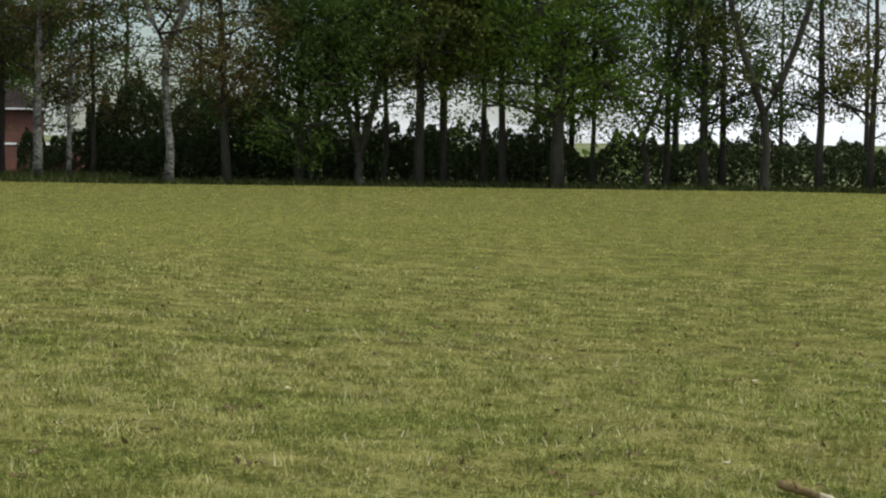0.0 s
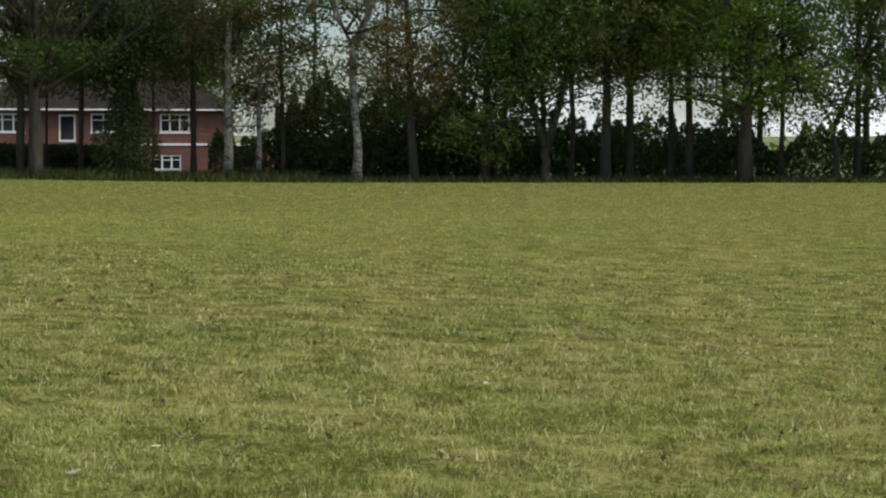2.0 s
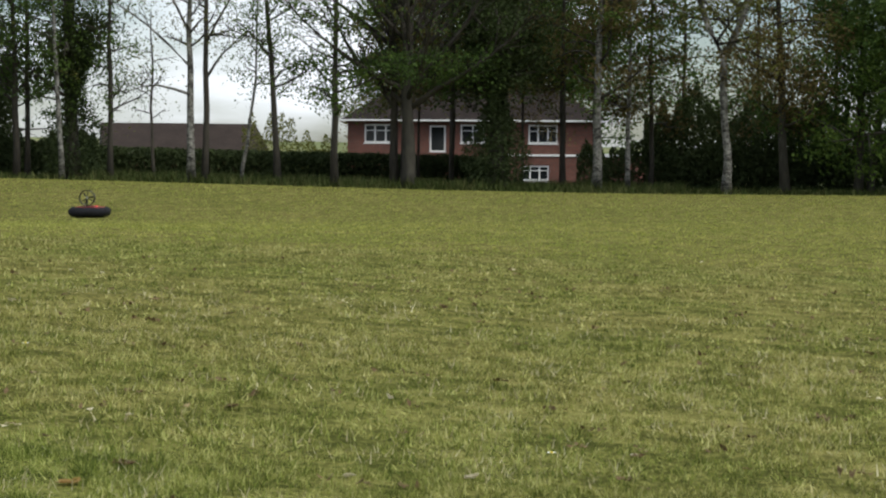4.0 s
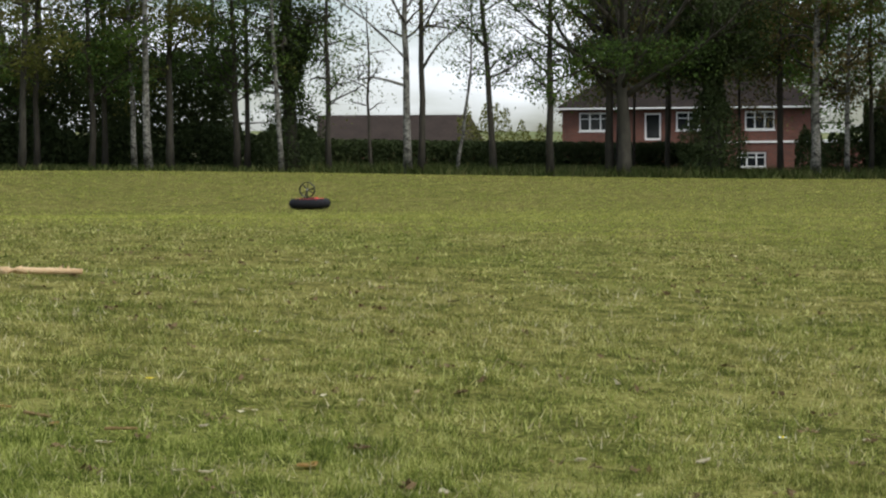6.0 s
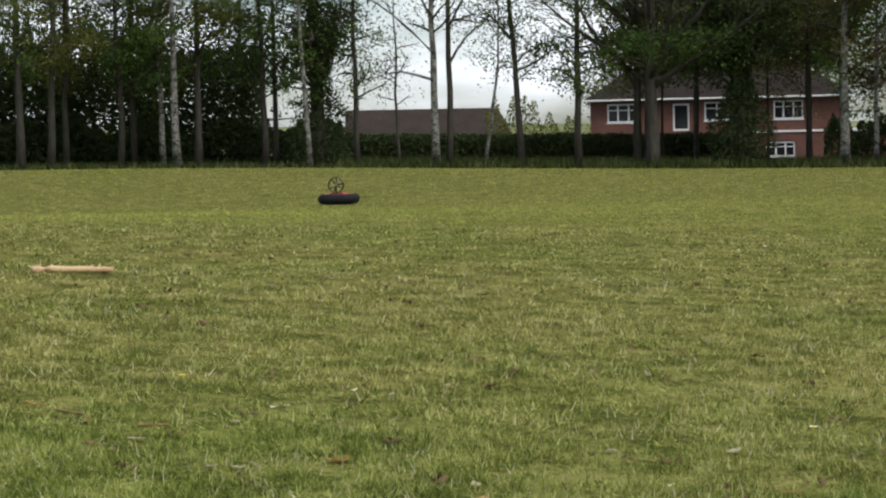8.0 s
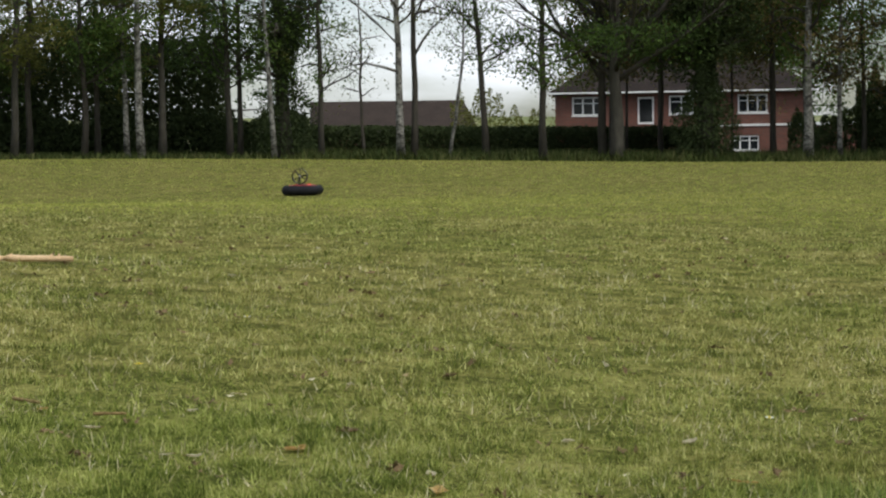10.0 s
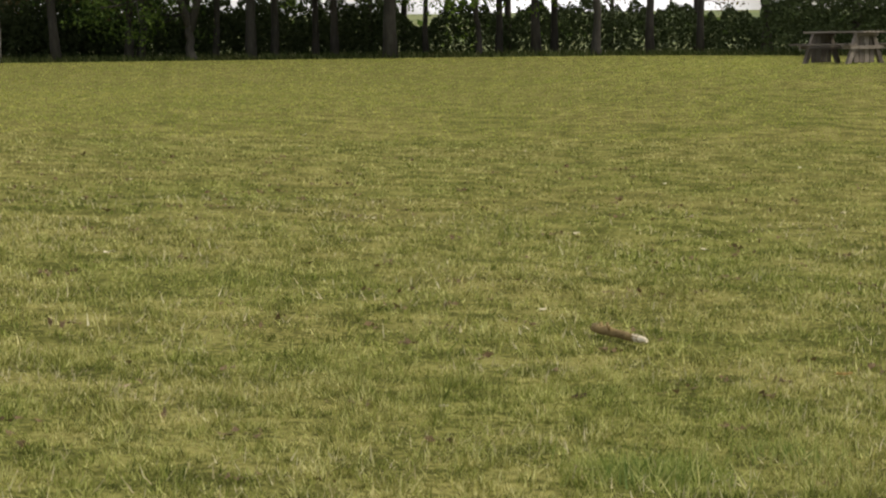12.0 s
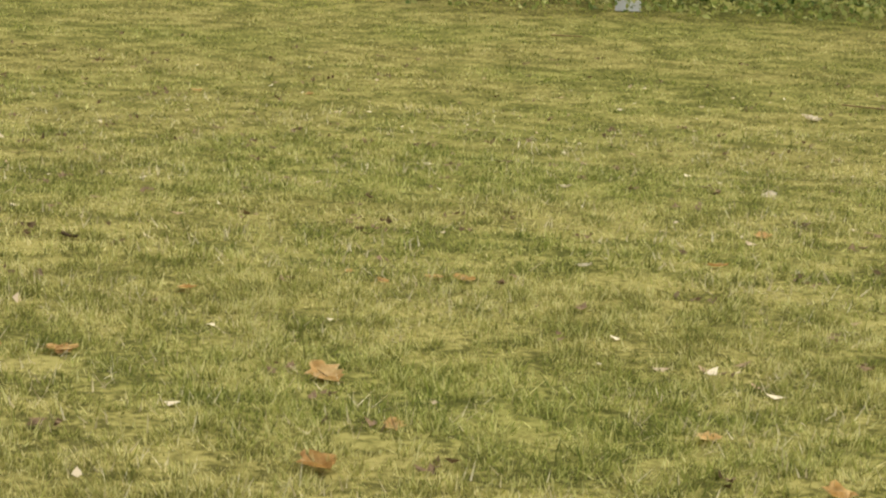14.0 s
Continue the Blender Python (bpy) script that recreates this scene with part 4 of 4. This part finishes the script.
# ---- picnic corner ----
def build_picnic_table(m, label):
    t = thing("picnic_table", m, label, "picnic table", "picnic tables by the trees")
    for k in range(5):
        y = -0.36 + k * 0.15
        part("plank", box(-0.95, 0.95, y, y + 0.135, 0.71, 0.755, 0.006), M_WOOD, t)
    for s in (-1, 1):
        for k in range(2):
            y = s * 0.68 + (k - 1) * 0.145
            part("bench_plank", box(-0.95, 0.95, y, y + 0.135, 0.42, 0.462, 0.006), M_WOOD, t)
    for x in (-0.68, 0.68):
        for s in (-1, 1):
            bm = box(-0.04, 0.04, -0.06, 0.06, -0.03, 0.78)
            bmesh.ops.rotate(bm, verts=bm.verts, matrix=Matrix.Rotation(radians(s * 24), 3, 'X'))
            bmesh.ops.translate(bm, verts=bm.verts, vec=(x, s * 0.56, 0))
            part("leg", bm, M_WOOD, t)
        for k in range(4):
            y = -0.34 + k * 0.175
            part("end_board", box(x - 0.035, x - 0.01, y, y + 0.15, 0.02, 0.70, 0.004), M_WOOD, t)
        part("crossbar", box(x + 0.042, x + 0.09, -0.82, 0.82, 0.34, 0.42), M_WOOD, t)
        part("crossbar", box(x + 0.042, x + 0.09, -0.37, 0.37, 0.64, 0.708), M_WOOD, t)
    return t


build_picnic_table(pose(*spot(-15.2, 51), 0, 0, -58), "weathered grey wooden picnic table on the grass")
build_picnic_table(pose(*spot(-16.3, 51.8), 0, 0, -6), "weathered grey wooden picnic table on the grass")
build_picnic_table(pose(*spot(-21.33, 61), 0, 0, -10), "weathered grey wooden picnic table behind the bins")
build_picnic_table(pose(*spot(-24.63, 59), 0, 0, -20), "weathered grey wooden picnic table beside a green bin")


def build_bin(m, r, h, material, label, dome):
    b = thing("litter_bin", m, label, "litter bin", "litter bins")
    part("body", lathe([(r * 0.86, 0), (r * 0.9, 0.02), (r, h * 0.86)], 28), material, b)
    part("rim", lathe([(r * 1.0, h * 0.862), (r * 1.07, h * 0.865), (r * 1.07, h * 0.91), (r * 1.0, h * 0.915)], 28), material, b)
    if dome:
        part("lid", lathe([(r * 0.99, h * 0.918), (r * 0.95, h * 1.0), (r * 0.72, h * 1.1), (r * 0.3, h * 1.15)], 28), material, b, "domed dark lid")
        bm = cyl(r * 0.33, r * 0.33, -0.004, 0.004, 20)
        bmesh.ops.rotate(bm, verts=bm.verts, matrix=Matrix.Rotation(radians(90), 3, 'X'))
        bmesh.ops.translate(bm, verts=bm.verts, vec=(0.04, -r * 0.985, h * 0.5))
        part("sticker", bm, M_WHITE, b, "round white sticker")
    else:
        part("lid", lathe([(r * 0.99, h * 0.918), (r * 0.97, h * 0.97), (r * 0.8, h * 0.985)], 28), material, b)
    return b


build_bin(pose(*spot(-22.88, 58), 0, 0, -22), 0.25, 0.95, M_GREEN, "bright green tapered plastic litter bin", False)
build_bin(pose(*spot(-21.98, 58), 0, 0, -21), 0.29, 1.12, M_DKGREEN, "dark green domed litter bin with white sticker", True)
pillar = thing("grey_cabinet", pose(*spot(-20.60, 57.5), 0, 0, -20), "tall narrow grey metal cabinet beside the bins", "cabinet")
part("body", box(-0.16, 0.16, -0.12, 0.12, 0, 1.5, 0.015), M_GREY, pillar)
part("cap", box(-0.175, 0.175, -0.135, 0.135, 1.504, 1.54, 0.01), M_GREY, pillar)
part("plinth", box(-0.17, 0.17, -0.13, 0.13, -0.03, 0.06), M_GREY, pillar)
pole = thing("white_pole", pose(*spot(-20.10, 57.5), 0, 0, 0), "slim white metal pole standing on the grass", "pole")
part("shaft", cyl(0.035, 0.03, -0.05, 3.4, 12), M_WHITE, pole)
part("cap", cyl(0.045, 0.04, 3.402, 3.45, 12), M_GREY, pole)


# ---- the hovercraft ----
def build_hovercraft(m):
    h = thing("model_hovercraft", m, "radio-controlled model hovercraft, red deck, black inflated skirt", "hovercraft")
    L, W, R = 0.40, 0.275, 0.115
    outline = [(L, W * 0.5), (L * 0.72, W), (-L * 0.78, W), (-L, W * 0.62), (-L, -W * 0.62), (-L * 0.78, -W), (L * 0.72, -W), (L, -W * 0.5)]
    path = []
    for k in range(8):
        a, b = Vector(outline[k]), Vector(outline[(k + 1) % 8])
        for s in range(6):
            path.append(a.lerp(b, s / 6))
    rings = []
    bm = bmesh.new()
    n = len(path)
    for k in range(n):
        t = (path[(k + 1) % n] - path[k - 1]).normalized()
        nrm = Vector((t.y, -t.x)) * -1
        if nrm.dot(path[k]) < 0:
            nrm = -nrm
        bulge = 1.0 - (0.06 if k % 6 == 0 else 0.0)
        ring = []
        for s in range(14):
            a = 2 * math.pi * s / 14
            o = math.cos(a) * R * 1.05 * bulge
            ring.append(bm.verts.new((path[k].x + nrm.x * (o + 0.03), path[k].y + nrm.y * (o + 0.03), 0.115 + math.sin(a) * R * 0.95)))
        rings.append(ring)
    for k in range(n):
        a, b = rings[k], rings[(k + 1) % n]
        for s in range(14):
            bm.faces.new((a[s], a[(s + 1) % 14], b[(s + 1) % 14], b[s])).smooth = True
    bmesh.ops.recalc_face_normals(bm, faces=bm.faces)
    co = [[v.co.copy() for v in ring] for ring in rings]
    skirt = part("skirt", bm, M_FABRIC, h, "black fabric skirt inflated like a tube")
    for k in range(0, n, 6):
        sv, sf = [], []
        tube(sv, sf, [c + (c - Vector((path[k].x, path[k].y, 0.115))) * 0.02 for c in co[k][10:] + co[k][:5]], [0.004] * 9, 5)
        part_mesh("seam", mesh_from("seam", sv, sf, M_FABRIC), skirt)
    bm = bmesh.new()
    lo = [bm.verts.new((x * 1.04, y * 1.04, 0.2)) for x, y in outline]
    hi = [bm.verts.new((x * 1.0, y * 1.0, 0.226)) for x, y in outline]
    bm.faces.new(lo[::-1]), bm.faces.new(hi)
    for k in range(8):
        bm.faces.new((lo[k], lo[(k + 1) % 8], hi[(k + 1) % 8], hi[k]))
    bmesh.ops.recalc_face_normals(bm, faces=bm.faces)
    part("deck", bm, M_RED, h, "glossy red deck plate")
    part("hatch", box(0.17, 0.36, -0.115, 0.115, 0.2275, 0.25, 0.004), M_RED, h)
    part("hatch", box(-0.2, -0.06, -0.13, 0.13, 0.2275, 0.246, 0.004), M_RED, h)
    ring = lathe([(0.075, 0), (0.105, 0), (0.112, 0.014), (0.1, 0.026), (0.08, 0.026), (0.072, 0.014)], 32, closed=True)
    bmesh.ops.translate(ring, verts=ring.verts, vec=(0.055, 0, 0.2275))
    lift = part("lift_fan_ring", ring, M_PLASTIC, h, "black round intake ring")
    d = cyl(0.074, 0.074, 0.2275, 0.232, 28)
    bmesh.ops.translate(d, verts=d.verts, vec=(0.055, 0, 0))
    part("grille", d, M_PLASTIC, lift)
    part("mount_plate", box(-0.34, -0.215, -0.15, 0.15, 0.2275, 0.242, 0.004), M_PLASTIC, h)
    part("strut", box(-0.30, -0.265, -0.014, 0.014, 0.243, 0.44, 0.004), M_PLASTIC, h)
    cz, cx = 0.43, -0.28
    turn = Matrix.Translation((cx, 0, cz)) @ Matrix.Rotation(radians(90), 4, 'Y')
    bm = lathe([(0.166, -0.06), (0.176, -0.065), (0.179, 0.0), (0.176, 0.065), (0.166, 0.06), (0.163, 0.0)], 44, closed=True)
    bm.transform(turn)
    duct = part("fan_duct", bm, M_PLASTIC, h, "round black thrust fan duct")
    for ang in (90, 210, 330):
        bm = box(0.02, 0.164, -0.008, 0.008, 0.035, 0.05, 0.002)
        bm.transform(turn @ Matrix.Rotation(radians(ang + 90), 4, 'Z'))
        part("spoke", bm, M_PLASTIC, duct)
    bm = cyl(0.024, 0.024, -0.02, 0.056, 18, 0.004)
    bm.transform(turn)
    part("motor", bm, M_STEEL, duct, "small metal motor hub")
    for k in range(3):
        bm = box(0.02, 0.15, -0.016, 0.016, -0.003, 0.003, 0.001)
        bm.transform(turn @ Matrix.Rotation(radians(120 * k + 20), 4, 'Z') @ Matrix.Rotation(radians(28), 4, 'X') @ Matrix.Translation((0, 0, 0)))
        part("propeller_blade", bm, M_PLASTIC, duct)
    part("battery_strap", box(-0.12, -0.09, -0.135, 0.135, 0.2465, 0.25), M_PLASTIC, h)


CRAFT = spot(24.6, 48.5)
build_hovercraft(pose(CRAFT.x, CRAFT.y, CRAFT.z + 0.015, 0, 0, 102))


# ---- things on the grass ----
def build_stick(name, a, b, r, material, label, category, knots=2, seed=1, tip=None):
    """A crooked stick lying on the grass from a to b."""
    rng = np.random.default_rng(seed)
    p, q = Vector((*a, ground_z(*a) + r * 0.8 + 0.02)), Vector((*b, ground_z(*b) + r * 0.8 + 0.02))
    verts, faces, pts, rad = [], [], [], []
    for k in range(11):
        s = k / 10
        pts.append(p.lerp(q, s) - p + Vector((rng.normal(), rng.normal(), abs(rng.normal()) * 0.4)) * r * 0.16)
        rad.append(r * (1.15 - 0.3 * s) * rng.uniform(0.93, 1.07))
    tube(verts, faces, pts, rad, 9)
    root = thing(name, pose(*p), label, category)
    part_mesh("shaft", mesh_from("shaft", verts, faces, material, flat=False), root)
    for k in range(knots):
        i = int(rng.integers(1, 9))
        v, f = [], []
        d = Vector((rng.normal(), rng.normal(), 0.6 + abs(rng.normal()))).normalized()
        tube(v, f, [pts[i], pts[i] + d * r * 1.9], [r * 0.6, r * 0.35], 7)
        part_mesh("knot", mesh_from("knot", v, f, material, flat=False), root)
    if tip:
        v, f = [], []
        d = (pts[-1] - pts[-2]).normalized()
        tube(v, f, [pts[-1] - d * 0.06, pts[-1] + d * 0.01, pts[-1] + d * 0.05], [rad[-1] * 1.05, rad[-1] * 1.0, rad[-1] * 0.5], 8)
        part_mesh("broken_end", mesh_from("broken_end", v, f, tip), root, "pale split broken end")
    return root


build_stick("fallen_branch", (-8.86, 13.4), (-8.39, 13.79), 0.025, M_BARE, "peeled tan branch lying on the short grass", "branch", 3, 3)
build_stick("broken_stick", (1.54, 9.51), (1.69, 9.17), 0.02, M_TWIG, "brown broken stick with a pale split end", "stick", 3, 4, M_SPLIT)
for n, (a, b) in enumerate((((-4.98, 7.49), (-4.83, 7.45)), ((-4.5, 7.31), (-4.4, 7.4)), ((7.41, 15.22), (7.5, 14.93)), ((17.76, 6.66), (17.78, 6.27)), ((20.57, 11.18), (20.73, 10.88)), ((10.7, 12.45), (11.2, 12.3)))):
    build_stick("twig", a, b, 0.007, (M_TWIG, M_TWIG, M_SPLIT, M_TWIG, M_TWIG, M_TWIG)[n], "thin broken twig lying on the grass", "twig", 1, 20 + n)


def build_leaf(x, y, size, seed, label, material=None):
    """A dry curled leaf with a midrib and lobed edge."""
    rng = np.random.default_rng(seed)
    bm = bmesh.new()
    rows = []
    n = 9
    curl = rng.uniform(0.2, 0.55)
    for k in range(n):
        s = k / (n - 1)
        half = size * 0.36 * math.sin(math.pi * min(1, s * 0.94 + 0.05)) * (0.75 + 0.6 * (k % 2) * rng.uniform(0.3, 1))
        lift = size * 0.16 * (s - 0.45) ** 2 * 4 * curl
        rows.append([bm.verts.new((size * (s - 0.5), half * j / 2 * (1 - 0.18 * curl * abs(j) / 2), lift + size * 0.26 * curl * (abs(j) / 2) ** 2 * rng.uniform(0.6, 1.2))) for j in (-2, -1, 0, 1, 2)])
    for a, b in zip(rows, rows[1:]):
        for j in range(4):
            bm.faces.new((a[j], a[j + 1], b[j + 1], b[j])).smooth = True
    bmesh.ops.solidify(bm, geom=bm.faces[:], thickness=0.0015)
    root = thing("dry_leaf", pose(x, y, ground_z(x, y) + 0.011, rng.uniform(-9, 9), rng.uniform(-9, 9), rng.uniform(0, 360)), label, "leaf", "fallen leaves on the lawn")
    part("blade", bm, material or M_DRYLEAF, root)
    v, f = [], []
    tube(v, f, [(-size * 0.72, 0, size * 0.1), (-size * 0.5, 0, size * 0.13 * curl), (0, 0, 0.003), (size * 0.45, 0, size * 0.1 * curl)], [0.0016, 0.0018, 0.0014, 0.0008], 5)
    part_mesh("stalk", mesh_from("stalk", v, f, M_TWIG), root)
    return root


DRY = ((5.66, 3.39, 0.16), (5.25, 2.86, 0.09), (4.74, 2.74, 0.15), (5.36, 4.18, 0.09), (6.59, 4.7, 0.1), (7.33, 4.32, 0.06), (7.59, 4.25, 0.1), (7.63, 4.13, 0.11), (7.42, 4.55, 0.05), (10.05, 3.92, 0.13), (13.76, 10.53, 0.12), (14.42, 9.9, 0.1), (8.88, 3.61, 0.1), (5.75, 2.15, 0.11), (5.42, 1.63, 0.13), (2.45, 6.53, 0.16), (3.09, 7.27, 0.05), (2.72, 5.7, 0.13), (3.4, 5.8, 0.12), (5.56, 10.45, 0.07), (5.37, 4.19, 0.1), (5.25, 4.36, 0.06), (-5.2, 7.65, 0.1), (-4.77, 7.38, 0.08), (-3.5, 7.07, 0.11), (-2.74, 6.56, 0.09), (-1.85, 7.31, 0.1), (2.43, 8.5, 0.07))
DARK = ((-2.28, 11.83, 0.12), (-1.27, 9.03, 0.08), (-1.37, 10.08, 0.12), (-2.9, 11.4, 0.1), (0.66, 12.01, 0.09), (0.27, 12.03, 0.12), (-5.48, 13.94, 0.12), (-5.21, 8.29, 0.06), (-7.32, 12.65, 0.09), (-3.5, 7.56, 0.13), (-2.92, 11.37, 0.12), (-3.74, 9.38, 0.16), (-2.26, 6.75, 0.13), (7.23, 5.88, 0.13), (7.3, 5.66, 0.1), (7.66, 3.98, 0.1), (9.74, 5.19, 0.1), (9.62, 6.76, 0.05), (8.44, 5.17, 0.06), (5.83, 11.21, 0.09), (3.79, 9.6, 0.14), (1.22, 7.75, 0.1), (3.09, 11.76, 0.06))
PALE = ((-2.45, 15.33, 0.05), (-1.5, 21.07, 0.05), (-1.77, 9.12, 0.045), (-1.8, 12.76, 0.09), (-0.94, 14.45, 0.045), (-7.62, 17.67, 0.07), (-8.03, 16.85, 0.05), (-5.97, 18.01, 0.08), (-4.03, 8.83, 0.05), (-4.28, 8.23, 0.05), (-2.67, 7.83, 0.07), (-4.38, 7.09, 0.07), (-4.25, 7.69, 0.055), (-4.33, 8.25, 0.05), (-3.85, 6.71, 0.05), (-3.75, 6.73, 0.055), (-6.99, 13.63, 0.08), (-2.24, 8.08, 0.07), (-2.88, 6.86, 0.06), (-2.67, 7.81, 0.06), (-1.77, 9.11, 0.045), (11.85, 4.69, 0.13), (11.1, 5.63, 0.1), (16.59, 6.43, 0.2), (8.38, 4.0, 0.07))
CREAM = ((3.09, 7.27, 0.06), (2.43, 5.6, 0.06), (6.79, 10.79, 0.08), (4.49, 5.21, 0.06), (5.23, 5.78, 0.06), (4.87, 4.53, 0.04), (4.35, 4.45, 0.05), (6.33, 7.55, 0.09), (0.69, 7.45, 0.05), (6.64, 22.7, 0.08), (10.36, 24.86, 0.08))
for k, (x, y, size) in enumerate(DRY):
    build_leaf(x, y, size, 300 + k, "curled dry tan-brown leaf lying on the short grass")
for k, (x, y, size) in enumerate(DARK):
    build_leaf(x, y, size * 0.7, 350 + k, "dark rotten brown leaf sunk into the short grass", M_ROTTEN_AND_GAP)
for k, (x, y, size) in enumerate(PALE + CREAM):
    build_leaf(x, y, size, 400 + k, "small bleached cream leaf lying on the grass", M_PALE)


def build_flower(x, y, r, material, label, category, seed):
    rng = np.random.default_rng(seed)
    root = thing("flower", pose(x, y, ground_z(x, y), 0, 0, rng.uniform(0, 360)), label, category, "small flowers in the lawn")
    v, f = [], []
    tube(v, f, [(0, 0, -0.005), (0.003, 0, 0.03), (0, 0.002, 0.048)], [0.0018, 0.0016, 0.0016], 5)
    part_mesh("stem", mesh_from("stem", v, f, M_TUFT), root)
    bm = bmesh.new()
    for k in range(14):
        a = 2 * math.pi * k / 14
        c, s = math.cos(a), math.sin(a)
        q = [(0.15, -0.1, 0), (1.0, -0.16, 0.15), (1.08, 0, 0.18), (1.0, 0.16, 0.15), (0.15, 0.1, 0)]
        bm.faces.new([bm.verts.new((r * (c * u - s * w), r * (s * u + c * w), 0.049 + r * z)) for u, w, z in q])
    part("petals", bm, material, root)
    hd = lathe([(r * 0.2, 0.049), (r * 0.36, 0.052), (r * 0.2, 0.056)], 10)
    part("flower_head", hd, M_YELLOW, root)
    return root


for k, (x, y) in enumerate(((6.13, 8.58), (-5.0, 8.61))):
    build_flower(x, y, 0.022, M_YELLOW, "yellow dandelion flower in the short grass", "dandelion", 60 + k)
for k, (x, y) in enumerate(((15.87, 10.95), (15.08, 11.61), (8.3, 28.6), (-2.05, 8.7), (-5.5, 10.8))):
    build_flower(x, y, 0.02, M_PETAL, "small white flower head in the short grass", "daisy", 80 + k)


def build_tuft(x, y, r, n, seed):
    rng = np.random.default_rng(seed)
    xy = np.array([x, y]) + rng.normal(size=(n, 2)) * r * np.array([1.0, 0.7])
    tagged(new("grass_tuft", blade_mesh("grass_tuft", xy, 0.1, 0.0065, M_TUFT, rng, lean=1.1)), "lush longer tuft of bright green grass", "grass tuft", kind="stuff")


build_tuft(1.26, 6.32, 0.12, 420, 1)
build_tuft(1.8, 6.72, 0.1, 160, 2)
build_tuft(-1.4, 7.1, 0.2, 380, 3)
build_tuft(-1.2, 6.75, 0.2, 300, 4)


def build_litter():
    rng = np.random.default_rng(77)
    c = []
    for n, a0, a1, r0, r1 in ((240, -72, -34, 4, 20), (140, -34, 34, 5.5, 26)):
        for x, y in sector(rng, n, a0, a1, r0, r1):
            c.append((x, y, ground_z(x, y) + 0.016))
    tagged(new("leaf_litter", leaf_mesh("leaf_litter", c, 0.045, M_LITTER, rng, 0.8)), "scattered bits of dry leaf and straw on the lawn", "leaf litter", kind="stuff")
    c = []
    for k in range(260):
        x, y = 11.25 + rng.normal() * 0.11, 12.2 + rng.normal() * 0.06
        c.append((x, y, ground_z(x, y) + rng.uniform(0.005, 0.03)))
    tagged(new("bare_patch", leaf_mesh("bare_patch", c, 0.05, M_DIRT, rng, 0.6)), "dark scuffed patch of bare earth in the lawn", "bare earth", kind="stuff")


build_litter()

# ---- far corner with low shrubs and a white sign ----
build_scrub("low_shrubs", "low green and dark groundcover shrubs at the lawn edge", -74, -56.2, 26.6, 33, 0.3, 1.5, 10000, 0.12, M_LEAF_MID, 51, "shrubs")
build_scrub("low_shrubs", "low green groundcover at the lawn edge", -74, -57.5, 25.4, 27.4, 0.06, 0.35, 3500, 0.08, M_TUFT, 52, "shrubs")
sign = thing("white_sign", pose(*spot(-63.35, 26.2), 0, 0, -62), "small plain white board standing at the lawn edge", "sign")
part("board", box(-0.155, 0.155, -0.012, 0.012, 0.0, 0.27, 0.004), M_WHITE, sign)
for x in (-0.1, 0.1):
    part("stake", box(x - 0.012, x + 0.012, 0.013, 0.033, -0.1, 0.22), M_WOOD, sign)
